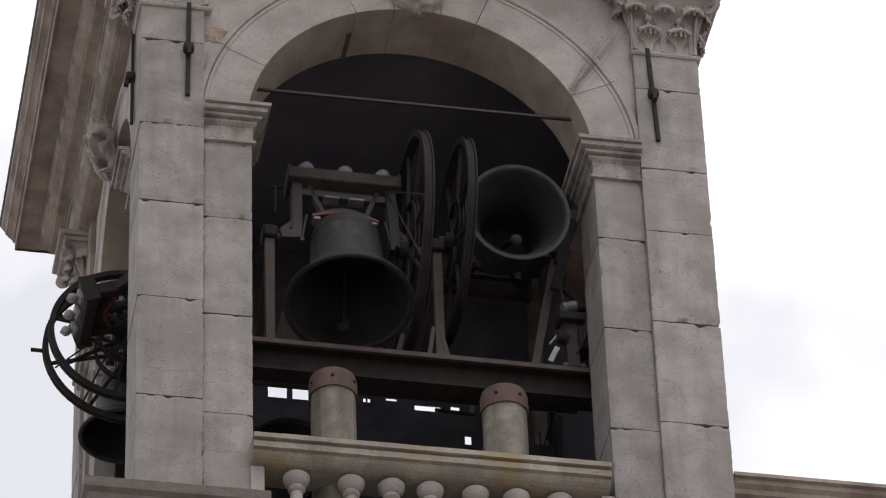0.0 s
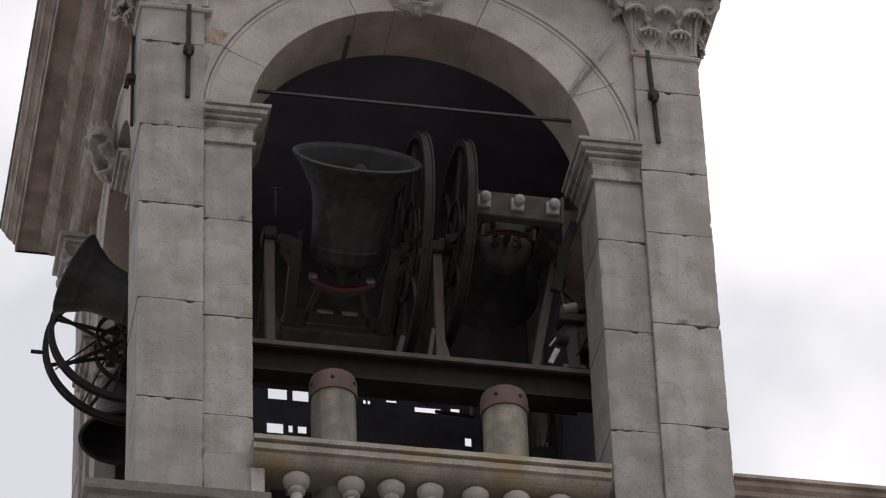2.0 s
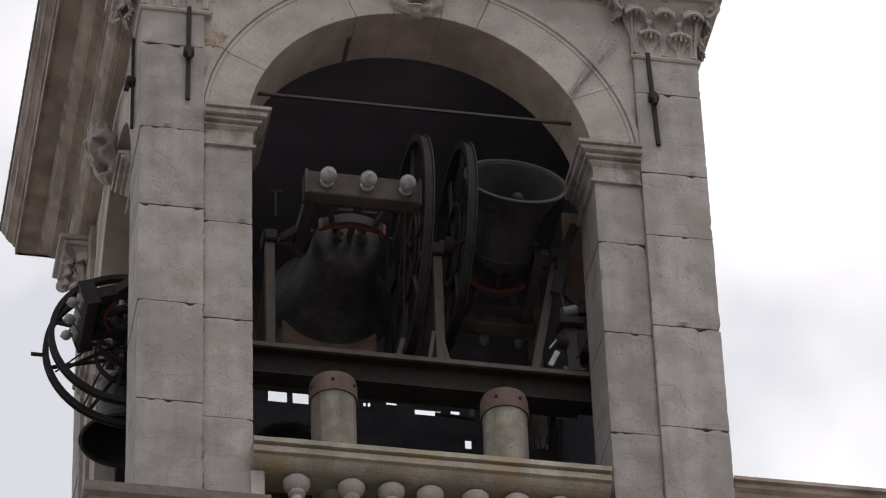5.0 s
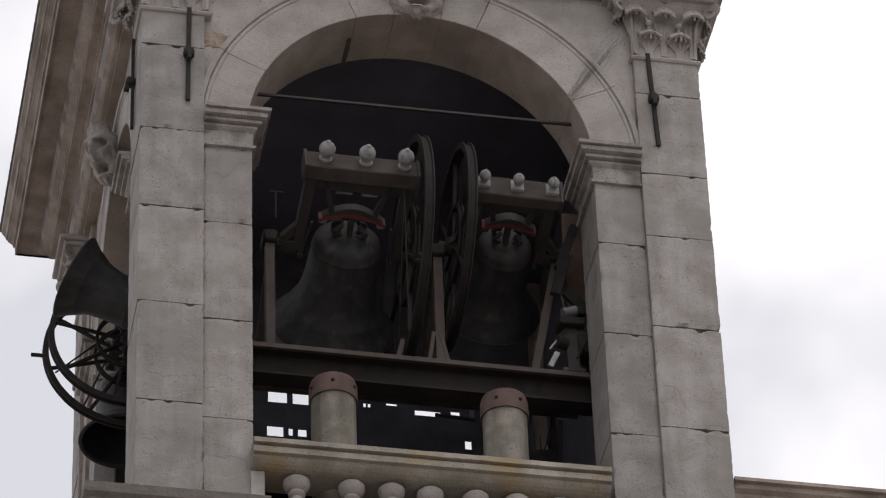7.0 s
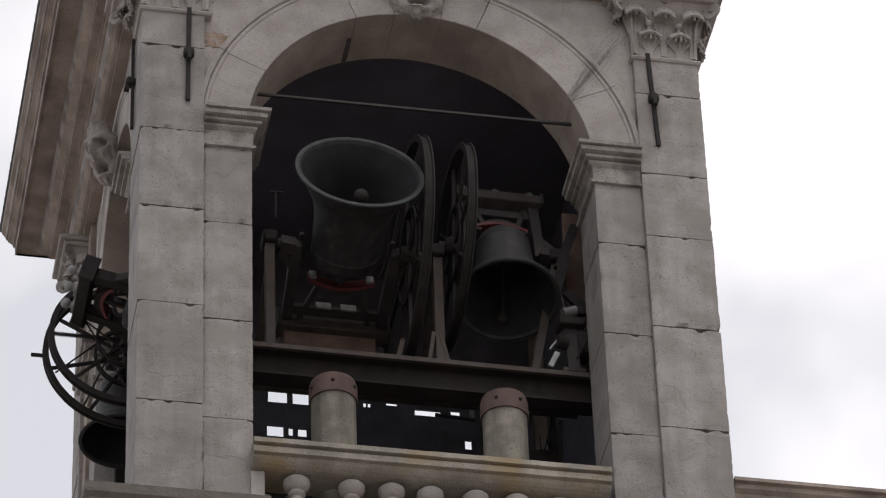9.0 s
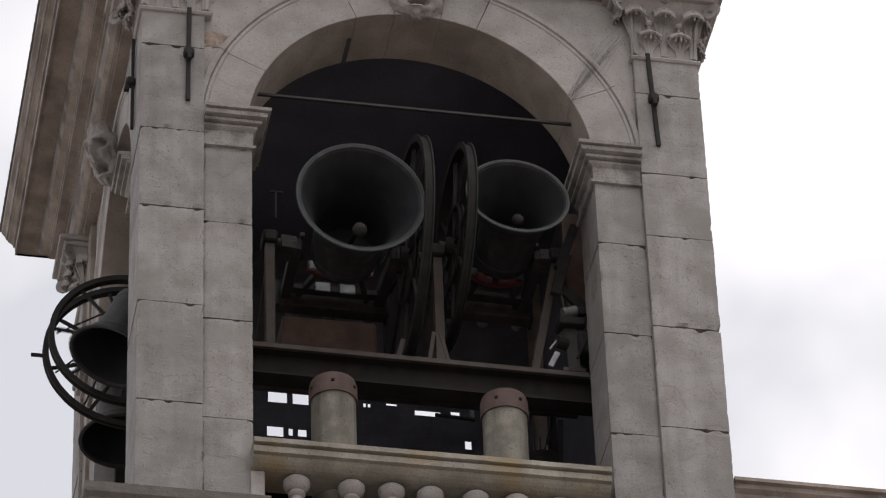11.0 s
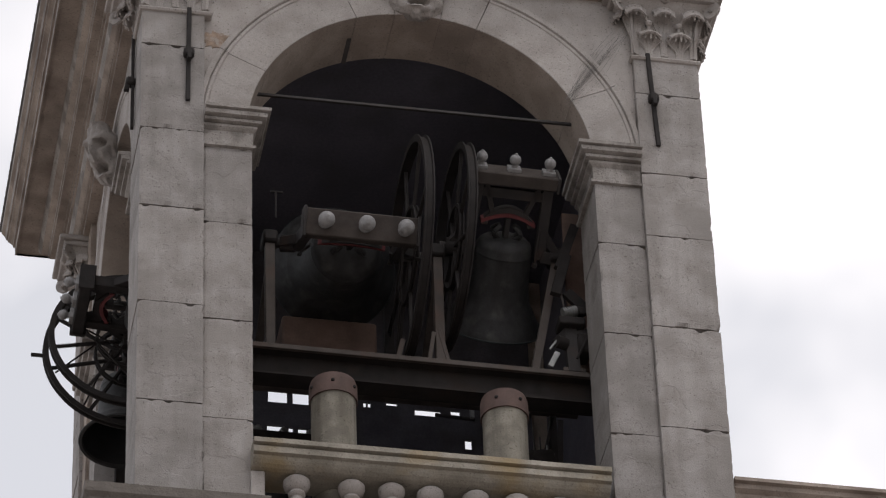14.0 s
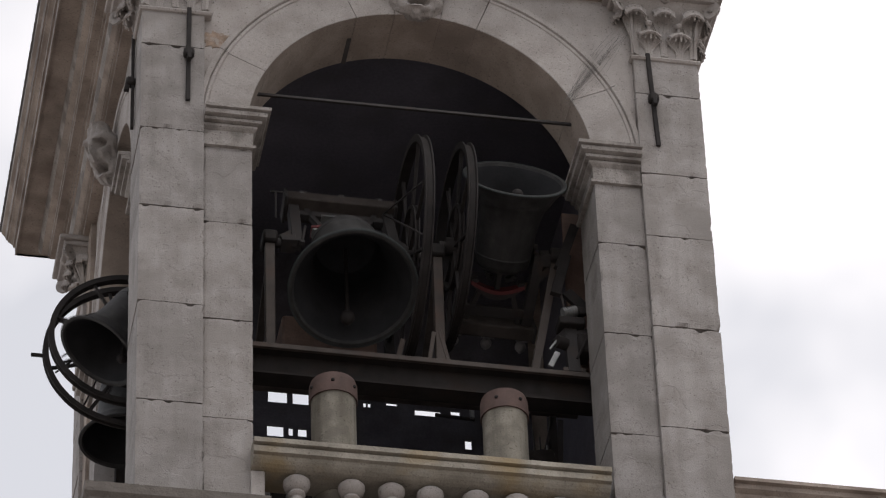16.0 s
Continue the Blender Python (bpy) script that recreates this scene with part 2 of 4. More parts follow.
def arched_core(width, a, b, rise_z, depth, base=-1.2, top=TOP, front=0.09, steps=28):
    """A wall from 0 to width, pierced by a round arch between a and b that springs at rise_z."""
    bm = bmesh.new()
    r, c = (b - a) / 2, (a + b) / 2
    xs = [c - r * math.cos(math.pi * i / steps) for i in range(steps + 1)]
    zs = [rise_z + r * math.sin(math.pi * i / steps) for i in range(steps + 1)]
    outline = [(0, base), (a, base)] + list(zip(xs, zs)) + [(b, base), (width, base), (width, top)]
    outline += [(x, top) for x in xs[::-1]] + [(0, top)]
    fr = {}

    def vert(x, z, y):
        key = (round(x, 5), round(z, 5), y)
        if key not in fr:
            fr[key] = bm.verts.new((x, y, z))
        return fr[key]

    for y in (front, depth):
        bm.faces.new([vert(0, base, y), vert(a, base, y), vert(a, zs[0], y), vert(a, top, y), vert(0, top, y)])
        bm.faces.new([vert(b, base, y), vert(width, base, y), vert(width, top, y), vert(b, top, y), vert(b, zs[-1], y)])
        for i in range(steps):
            bm.faces.new([vert(xs[i], zs[i], y), vert(xs[i + 1], zs[i + 1], y), vert(xs[i + 1], top, y), vert(xs[i], top, y)])
    ring = [(0, base), (a, base)] + list(zip(xs, zs)) + [(b, base), (width, base), (width, top)] + [(x, top) for x in xs[::-1]] + [(0, top)]
    ring = [p for i, p in enumerate(ring) if i == 0 or p != ring[i - 1]]
    for p, q in zip(ring, ring[1:] + ring[:1]):
        if (round(p[0], 5), round(p[1], 5)) == (round(q[0], 5), round(q[1], 5)):
            continue
        bm.faces.new([vert(*p, front), vert(*q, front), vert(*q, depth), vert(*p, depth)])
    return bm


DEPTH = 0.68
# the cores take the limestone with shade in its colour, browner than the blocks
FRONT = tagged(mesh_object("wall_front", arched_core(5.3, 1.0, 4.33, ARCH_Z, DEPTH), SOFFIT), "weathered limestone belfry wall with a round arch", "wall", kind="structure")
FRONT.location = (0.09, 0, 0)
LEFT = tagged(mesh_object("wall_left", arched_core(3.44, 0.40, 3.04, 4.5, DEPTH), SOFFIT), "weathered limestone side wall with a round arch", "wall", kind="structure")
LEFT.matrix_basis = pose(WX0, 4.12, 0, 0, 0, -90)
RIGHT = tagged(mesh_object("wall_right", boxed(5.46 - DEPTH, 5.46, 0.68, 4.12, -1.2, TOP), DARK_PLASTER), "dark plastered inner side wall of the belfry", "wall", kind="structure")
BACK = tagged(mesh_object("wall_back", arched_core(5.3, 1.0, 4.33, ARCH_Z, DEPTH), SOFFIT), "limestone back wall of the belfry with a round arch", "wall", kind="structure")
BACK.matrix_basis = pose(5.39, 4.80, 0, 0, 0, 180)
vault = tagged(mesh_object("ceiling", boxed(0.76, 4.78, 0.68, 4.12, 6.1, 6.35), DARK_PLASTER), "dark ceiling over the bells", "ceiling", kind="structure")
floor = tagged(mesh_object("floor", boxed(0.1, 5.46, 0.1, 4.7, -1.2, -0.9), DARK_PLASTER), "dark belfry floor", "floor", kind="structure")
shaft = tagged(mesh_object("tower_shaft", boxed(0.0, 5.58, -0.08, 5.13, -26.0, -1.2), STONE), "tall limestone shaft of the bell tower", "wall", kind="structure")
roof_top = tagged(mesh_object("roof", boxed(-0.6, 5.5, -0.65, 5.45, 7.34, 7.6), TILE), "flat leaded roof of the bell tower", "roof", kind="structure")

tile_mesh = None
for i in range(44):
    bm = bmesh.new()
    pts = [(0.074 * math.cos(math.pi * a / 6), 0.05 * math.sin(math.pi * a / 6)) for a in range(7)]
    ends = [[bm.verts.new((x, y, z)) for y, z in pts] for x in (-0.038, 0.55)]
    for a in range(6):
        bm.faces.new((ends[0][a], ends[0][a + 1], ends[1][a + 1], ends[1][a]))
    for e in ends:
        bm.faces.new(e)
    bm.faces.new((ends[0][0], ends[0][6], ends[1][6], ends[1][0]))
    if tile_mesh is None:
        row_tile = part("roof_tile", bm, TILE, roof_top, smooth=False)
        tile_mesh = row_tile.data
    else:
        bm.free()
        row_tile = new("roof_tile", tile_mesh)
        row_tile.parent = roof_top
    row_tile.location = (-0.70, -0.72 + 0.144 * i, 7.312 + 0.004 * math.sin(i * 2.1))

# ---- ashlar blocks of the piers ----
def block(parent, x0, x1, y0, y1, z0, z1, mat=ASHLAR, gap=0.002):
    """One ashlar block: its face is gently uneven, its arrises worn and chipped here and there."""
    bm = bmesh.new()
    nx, nz = max(4, int((x1 - x0) / 0.02)), max(6, int((z1 - z0) / 0.055))
    a0, a1 = z0 + gap, z1 - gap
    grid = []
    for k in range(nz + 1):
        row = []
        for i in range(nx + 1):
            u, v = i / nx, k / nz
            x, z = x0 + (x1 - x0) * u, a0 + (a1 - a0) * v
            q = Vector((x * 3.1, z0 * 11.3 + z * 4.7, x0 * 9 + z0 * 3.7))
            y = y0 + 0.004 * noise.noise(q * 2)
            wear = max(0.0, noise.noise(q * 3.4) - 0.16) * 0.04 + max(0.0, noise.noise(q * 11.0)) * 0.008 + 0.002
            if k in (0, nz):
                z += wear * (1 if k == 0 else -1)
                y += wear * 0.8
            if i in (0, nx):
                x += wear * 0.3 * (1 if i == 0 else -1)
                y += wear * 0.8
            row.append(bm.verts.new((x, y, z)))
        grid.append(row)
    for p, q in zip(grid, grid[1:]):
        for i in range(nx):
            bm.faces.new((p[i], p[i + 1], q[i + 1], q[i]))
    rim_v = grid[0] + [r[-1] for r in grid[1:]] + grid[-1][-2::-1] + [r[0] for r in grid[-2:0:-1]]
    mid = [bm.verts.new((v.co.x, v.co.y + 0.02, v.co.z)) for v in rim_v]
    back = [bm.verts.new((v.co.x, y1, v.co.z)) for v in rim_v]
    n = len(rim_v)
    for i in range(n):
        j = (i + 1) % n
        bm.faces.new((rim_v[i], mid[i], mid[j], rim_v[j]))
        bm.faces.new((mid[i], back[i], back[j], mid[j]))
    bm.faces.new(back)
    return part("ashlar_block", bm, mat, parent, smooth=False)


def stack(parent, x0, x1, y0, y1, levels, mat=ASHLAR):
    for z0, z1 in zip(levels, levels[1:]):
        d = rnd.uniform(-0.004, 0.004)
        block(parent, x0, x1, y0 + d, y1, z0, z1, mat)


CAP_Z = 5.62
LEV_L = [-0.35, 0.89, 2.02, 3.15, 4.10, 5.15, CAP_Z]
LEV_R = [-0.35, 1.10, 2.27, 3.36, 4.13, 5.14, CAP_Z]
IN_L = [-0.35, 0.79, 1.92, 3.06, 3.99]
IN_R = [-0.35, 1.02, 2.18, 3.26, 3.99]
stack(FRONT, WX0 - 0.09, 0.68 - 0.09, 0.0, 0.70, LEV_L)
stack(FRONT, 4.86 - 0.09, 5.50 - 0.09, 0.0, 0.70, LEV_R)
stack(FRONT, 0.68 - 0.09, 1.138 - 0.09, 0.05, DEPTH + 0.012, IN_L)
stack(FRONT, 4.405 - 0.09, 4.86 - 0.09, 0.05, DEPTH + 0.012, IN_R)
# the far corner and the side arch's piers
stack(LEFT, -0.85, -0.27, -0.03, 0.66, LEV_R)
stack(LEFT, -0.268, 0.43, 0.05, DEPTH + 0.012, IN_R)
stack(LEFT, 3.01, 3.42, 0.05, DEPTH + 0.012, IN_L)


def voussoir(parent, cx, cz, r0, r1, a0, a1, y0, y1):
    """One arch stone between two angles, in degrees."""
    bm = bmesh.new()
    n = max(3, int((a1 - a0) / 2))
    gap = 0.11
    rows = []
    for i in range(n + 1):
        a = radians(a0 + gap + (a1 - a0 - 2 * gap) * i / n)
        ca, sa = math.cos(a), math.sin(a)
        sec = [(r0 + 0.006, y0), (r1 - 0.10, y0), (r1 - 0.09, y0 - 0.012), (r1 - 0.065, y0 - 0.012), (r1 - 0.055, y0 + 0.004), (r1 - 0.045, y0 - 0.022), (r1, y0 - 0.03), (r1, y0 + 0.12), (r1, y1), (r0, y1), (r0, y0 + 0.006)]
        rows.append([bm.verts.new((cx + r * ca, y, cz + r * sa)) for r, y in sec])
    for p, q in zip(rows, rows[1:]):
        for i in range(len(p)):
            j = (i + 1) % len(p)
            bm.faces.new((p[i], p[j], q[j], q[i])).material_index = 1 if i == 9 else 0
    bm.faces.new(rows[0])
    bm.faces.new(rows[-1][::-1])
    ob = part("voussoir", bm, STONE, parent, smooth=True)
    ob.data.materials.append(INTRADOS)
    return ob


for a0, a1 in ((0, 27), (27, 69.6), (69.6, 82), (82, 97.5), (97.5, 111), (111, 153.6), (153.6, 180)):
    voussoir(FRONT, 2.755 - 0.09, ARCH_Z, 1.657, 2.145, a0, a1, 0.05, DEPTH + 0.014)
for a0, a1 in ((0, 30), (30, 70), (70, 85), (85, 97), (97, 112), (112, 150), (150, 180)):
    voussoir(LEFT, 1.72, 4.5, 1.30, 1.70, a0, a1, 0.05, DEPTH + 0.014)


open_joint = barred((2.665 + 1.654 * math.cos(radians(112)), 0.34, ARCH_Z + 1.654 * math.sin(radians(112))), (2.665 + 1.652 * math.cos(radians(112)), 0.70, ARCH_Z + 1.652 * math.sin(radians(112))), 0.045, 0.014)
part("open_joint", open_joint, MORTAR, FRONT, "dark open joint where mortar has fallen out", smooth=False)


def spandrel(parent, x0, x1, cx, cz, r, top, y0, y1):
    """The plain wall beside and over the arch."""
    bm = bmesh.new()
    n = 14
    f, b = [], []
    for y, lst in ((y0, f), (y1, b)):
        for i in range(n + 1):
            x = x0 + (x1 - x0) * i / n
            d = r * r - (x - cx) ** 2
            z = cz + math.sqrt(d) if d > 0 else cz
            lst.append((bm.verts.new((x, y, z)), bm.verts.new((x, y, top))))
    for lst in (f, b):
        for p, q in zip(lst, lst[1:]):
            bm.faces.new((p[0], q[0], q[1], p[1]))
    for p, q, s, t in zip(f, f[1:], b, b[1:]):
        bm.faces.new((p[0], q[0], t[0], s[0]))
        bm.faces.new((p[1], q[1], t[1], s[1]))
    bm.faces.new((f[0][0], f[0][1], b[0][1], b[0][0]))
    bm.faces.new((f[-1][0], f[-1][1], b[-1][1], b[-1][0]))
    return part("spandrel", bm, STONE, parent, smooth=False)


spandrel(FRONT, 0.59, 2.66, 2.665, ARCH_Z, 2.146, TOP - 0.02, 0.066, 0.12)
spandrel(FRONT, 2.668, 4.77, 2.665, ARCH_Z, 2.146, TOP - 0.02, 0.066, 0.12)
spandrel(LEFT, -0.26, 1.718, 1.72, 4.5, 1.701, TOP - 0.02, 0.066, 0.12)
spandrel(LEFT, 1.722, 3.42, 1.72, 4.5, 1.701, TOP - 0.02, 0.066, 0.12)


def impost(parent, x0, x1, y0, y1, left_out, right_out):
    """The moulded block from which the arch springs; it returns along the jamb."""
    prof = [(0.0, 3.915), (0.035, 3.92), (0.04, 3.955), (0.012, 3.965), (0.012, 4.17), (0.045, 4.21), (0.05, 4.24), (0.025, 4.246), (0.026, 4.256), (0.085, 4.262), (0.09, 4.298), (0.062, 4.303), (0.064, 4.314),
            (0.13, 4.325), (0.14, 4.375), (0.105, 4.379), (0.108, 4.388), (0.165, 4.392), (0.168, 4.435), (0.0, 4.445)]
    prof = [(o, 3.97 + (z - 3.915) * 0.783) for o, z in prof]
    bm = bmesh.new()
    loops = []
    for o, z in prof:
        lo, ro = (o if left_out else 0), (o if right_out else 0)
        loops.append([bm.verts.new(c) for c in ((x0 - lo, y0 - o, z), (x1 + ro, y0 - o, z), (x1 + ro, y1, z), (x0 - lo, y1, z))])
    for p, q in zip(loops, loops[1:]):
        for i in range(4):
            j = (i + 1) % 4
            bm.faces.new((p[i], p[j], q[j], q[i]))
    bm.faces.new(loops[0])
    bm.faces.new(loops[-1])
    for v in bm.verts:
        v.co += noise.noise_vector(v.co * 9) * 0.004
    return part("impost", bm, CRUST, parent, "moulded limestone impost", smooth=False)


impost(FRONT, 0.592, 1.045, 0.05, DEPTH + 0.02, False, True)
impost(FRONT, 4.315, 4.768, 0.05, DEPTH + 0.02, True, False)
impost(LEFT, -0.25, 0.43, 0.05, DEPTH + 0.02, False, True)
impost(LEFT, 3.01, 3.42, 0.05, DEPTH + 0.02, True, False)


# ---- entablature and cornice round the tower ----
cornice_prof = [(-0.10, 6.35), (0.05, 6.35), (0.05, 6.39), (0.075, 6.392), (0.075, 6.415), (0.09, 6.418), (0.09, 6.438), (0.10, 6.445), (0.14, 6.49), (0.165, 6.55), (0.17, 6.60), (0.165, 6.64),
                (0.19, 6.65), (0.19, 6.70), (0.215, 6.705), (0.215, 6.735), (0.30, 6.745), (0.302, 6.785), (0.315, 6.79), (0.32, 6.82), (0.35, 6.84), (0.385, 6.87), (0.41, 6.92), (0.42, 6.98),
                (0.625, 6.985), (0.628, 6.96), (0.645, 6.96), (0.65, 7.06), (0.67, 7.065), (0.675, 7.09), (0.70, 7.115), (0.725, 7.13), (0.728, 7.15), (0.745, 7.155), (0.76, 7.20), (0.795, 7.24), (0.80, 7.30), (-0.10, 7.36)]
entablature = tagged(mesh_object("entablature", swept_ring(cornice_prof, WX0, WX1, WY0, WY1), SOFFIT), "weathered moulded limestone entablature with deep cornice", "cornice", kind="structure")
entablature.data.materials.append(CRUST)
for poly in entablature.data.polygons:    # sky light on upright faces and shade below are put into the colour
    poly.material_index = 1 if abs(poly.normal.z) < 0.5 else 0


def leaf(bm, base, out, side, height, width, curl):
    """An acanthus leaf: a narrow stem that spreads into a lobed fan and droops outwards at its tip."""
    base, out, side = Vector(base), Vector(out), Vector(side)
    cols = [-1 + i / 6 for i in range(13)]
    rows, n = [], 12
    for i in range(n + 1):
        t = i / n
        droop = max(0.0, (t - 0.55) / 0.45)
        z0 = height * (min(t, 0.72) / 0.72 + 0.10 * math.sin(droop * math.pi * 0.5) - 0.34 * droop ** 2.6)
        o0 = 0.012 + curl * droop ** 1.15 + 0.02 * t
        w = width * (0.30 + 0.70 * min(1.0, max(0.0, (t - 0.25) / 0.4)) ** 1.3) * (1 - 0.22 * droop ** 2)
        row = []
        for c in cols:
            lobe = abs(math.cos(c * math.pi * 2.0))
            fold = 0.020 * lobe * min(1.0, t * 1.8)
            fall = 0.05 * c * c * droop + 0.035 * (1 - lobe) * droop
            row.append(bm.verts.new(base + side * (c * w / 2) + out * (o0 * (1 - 0.30 * c * c) + fold) + Vector((0, 0, z0 + fall * 0.5 - 0.04 * c * c * t))))
        rows.append(row)
    back = [[bm.verts.new(v.co - out * 0.02 - Vector((0, 0, 0.012))) for v in row] for row in rows]
    m = len(cols)
    for p, q in zip(rows, rows[1:]):
        for i in range(m - 1):
            bm.faces.new((p[i], p[i + 1], q[i + 1], q[i]))
    for p, q in zip(back, back[1:]):
        for i in range(m - 1):
            bm.faces.new((p[i], q[i], q[i + 1], p[i + 1]))

    def edge(g):
        return [r[0] for r in g] + g[-1][1:] + [r[-1] for r in g[::-1]][1:] + g[0][1:-1][::-1]
    a, b = edge(rows), edge(back)
    for i in range(len(a)):
        k = (i + 1) % len(a)
        bm.faces.new((a[i], a[k], b[k], b[i]))


    # five drooping fingers at the tip, undercut
    tip = base + out * (0.02 + curl * 0.95) + Vector((0, 0, height * 0.86))
    for k in range(-2, 3):
        w = k / 2
        a = tip + side * (w * width * 0.26) - out * (abs(w) * 0.035) + Vector((0, 0, 0.02))
        b = a + side * (w * width * 0.17) - out * 0.012 - Vector((0, 0, 0.105 - 0.03 * abs(w)))
        rod(bm, a, b, 0.021, 7, 0.008)


def scroll(bm, centre, out, r, thick):
    """A volute: a coiled strap in the vertical plane that holds out."""
    centre, out = Vector(centre), Vector(out).normalized()
    side = Vector((0, 0, 1)).cross(out)
    pts = []
    for i in range(26):
        a = i / 25 * 2.6 * math.pi
        rr = r * (1 - 0.8 * i / 25)
        pts.append(centre + out * (rr * math.sin(a)) + Vector((0, 0, rr * math.cos(a))))
    for p, q in zip(pts, pts[1:]):
        bar(bm, p, q + (q - p) * 0.15, thick, r * 0.34, side, 0)


def capital(m, label):
    """A Corinthian pilaster capital on a square pier, 0.62 wide."""
    top = thing("pilaster_capital", m, label, "capital", "tower capitals")
    h, c = 0.74, 0.31
    prof = [(c + 0.0, -0.055), (c + 0.03, -0.05), (c + 0.045, -0.03), (c + 0.03, -0.008), (c + 0.005, 0.0)]
    bm = bmesh.new()
    loops = [[bm.verts.new((sx * o, sy * o, z)) for sx, sy in ((-1, -1), (1, -1), (1, 1), (-1, 1))] for o, z in prof]
    for p, q in zip(loops, loops[1:]):
        for i in range(4):
            bm.faces.new((p[i], p[(i + 1) % 4], q[(i + 1) % 4], q[i]))
    bm.faces.new(loops[0])
    bm.faces.new(loops[-1])
    part("astragal", bm, STONE, top, smooth=False)
    bm = bmesh.new()
    loops = [[bm.verts.new((sx * o, sy * o, z)) for sx, sy in ((-1, -1), (1, -1), (1, 1), (-1, 1))] for o, z in ((c - 0.01, 0.0), (c - 0.01, 0.30), (c + 0.03, 0.46), (c + 0.16, 0.63))]
    for p, q in zip(loops, loops[1:]):
        for i in range(4):
            bm.faces.new((p[i], p[(i + 1) % 4], q[(i + 1) % 4], q[i]))
    bm.faces.new(loops[0])
    bm.faces.new(loops[-1])
    part("core", bm, STONE, top, smooth=False)
    bm = bmesh.new()
    box(bm, -c - 0.22, c + 0.22, -c - 0.22, c + 0.22, 0.63, 0.685, 0.012)
    box(bm, -c - 0.27, c + 0.27, -c - 0.27, c + 0.27, 0.685, h, 0.01)
    part("abacus", bm, STONE, top, smooth=False)
    for out, side in (((0, -1, 0), (1, 0, 0)), ((-1, 0, 0), (0, 1, 0)), ((1, 0, 0), (0, 1, 0)), ((0, 1, 0), (1, 0, 0))):
        o, s = Vector(out), Vector(side)
        for u in (-0.15, 0.15):
            bm = bmesh.new()
            leaf(bm, o * (c - 0.012) + s * u + Vector((0, 0, 0.02)), o, s, 0.26, 0.25, 0.11)
            part("leaf", bm, STONE, top, smooth=True)
        for u in (-0.29, 0.0, 0.29):
            bm = bmesh.new()
            leaf(bm, o * (c - 0.012) + s * u + Vector((0, 0, 0.04)), o, s, 0.54, 0.25, 0.16)
            part("leaf", bm, STONE, top, smooth=True)
        bm = bmesh.new()
        bmesh.ops.create_icosphere(bm, subdivisions=2, radius=0.06, matrix=Matrix.Translation(o * (c + 0.17) + Vector((0, 0, 0.66))))
        part("rosette", bm, STONE, top)
        for u in (-0.15, 0.15):    # buds on stalks between the upper leaves
            bm = bmesh.new()
            bud = o * (c + 0.055) + s * u + Vector((0, 0, 0.40))
            bmesh.ops.create_icosphere(bm, subdivisions=2, radius=0.036, matrix=Matrix.Translation(bud))
            rod(bm, bud - Vector((0, 0, 0.15)) - o * 0.05, bud, 0.016, 7)
            rod(bm, bud, bud + s * (0.09 if u > 0 else -0.09) + Vector((0, 0, 0.13)) + o * 0.06, 0.018, 7, 0.010)
            part("bud", bm, STONE, top)
    for sx in (-1, 1):
        for sy in (-1, 1):
            bm = bmesh.new()
            scroll(bm, (sx * (c + 0.15), sy * (c + 0.15), 0.55), (sx, sy, 0), 0.085, 0.06)
            part("volute", bm, STONE, top, smooth=False)
    return top


cap = capital(pose(5.18, 0.32, CAP_Z), "weathered Corinthian pilaster capital with acanthus leaves")
copy_thing(cap, pose(0.40, 0.32, CAP_Z))
far_cap = copy_thing(cap, pose(0.37, 4.68, CAP_Z))
far_cap.scale = (1, 0.6, 1)    # the far pier is shallower


def grotesque(m, label, wide=1.0, tall=1.0):
    """A carved keystone mask: one plain weathered mass with brow, nose and gaping mouth. It looks along -y."""
    bm = bmesh.new()
    bmesh.ops.create_uvsphere(bm, u_segments=80, v_segments=60, radius=1.0)
    for v in bm.verts:
        p = v.co.copy()
        x, y, z = p.x * 0.17, p.y * 0.16, p.z * 0.25
        if p.y < 0:
            def lump(cx, cz, sx, sz, d):
                return d * math.exp(-((x - cx) / sx) ** 2 - ((z - cz) / sz) ** 2)
            push = lump(0, 0.01, 0.032, 0.07, 0.07) + lump(0, -0.03, 0.045, 0.025, 0.03)
            push += lump(0.075, 0.085, 0.055, 0.024, 0.055) + lump(-0.075, 0.085, 0.055, 0.024, 0.055)
            push += lump(0.075, 0.035, 0.032, 0.026, -0.075) + lump(-0.075, 0.035, 0.032, 0.026, -0.075)
            push += lump(0.095, -0.03, 0.035, 0.04, 0.035) + lump(-0.095, -0.03, 0.035, 0.04, 0.035)
            push += lump(0, -0.075, 0.07, 0.018, 0.03) + lump(0, -0.125, 0.048, 0.035, -0.16) + lump(0, -0.18, 0.06, 0.02, 0.04)
            push += 0.03 * math.cos(x * 90) * max(0.0, (z - 0.12) / 0.13) + 0.02 * math.cos(x * 80) * max(0.0, (-0.19 - z) / 0.06)
            y -= push * 1.15
        x *= 1 + 0.10 * math.sin(z * 30)
        n = noise.noise_vector(Vector((x, y, z)) * 22) + noise.noise_vector(Vector((x, y, z)) * 60) * 0.4
        v.co = (Vector((x, y, z)) + n * 0.012) * 1.15
        v.co.x *= wide
        v.co.z *= tall
    ob = mesh_object("keystone_mask", bm, STONE, True)
    ob.matrix_basis = m
    return tagged(ob, label, "carving", "keystone masks")


grotesque(pose(2.75, 0.0, 6.17, 14, 0, 0), "weathered carved stone mask on the arch keystone", 1.45, 1.1)
grotesque(pose(0.03, 2.42, 5.82, 22, 0, -46), "weathered carved stone grotesque mask with open mouth", 0.86, 1.25)

# ---- pedestal ledges, balustrade ----

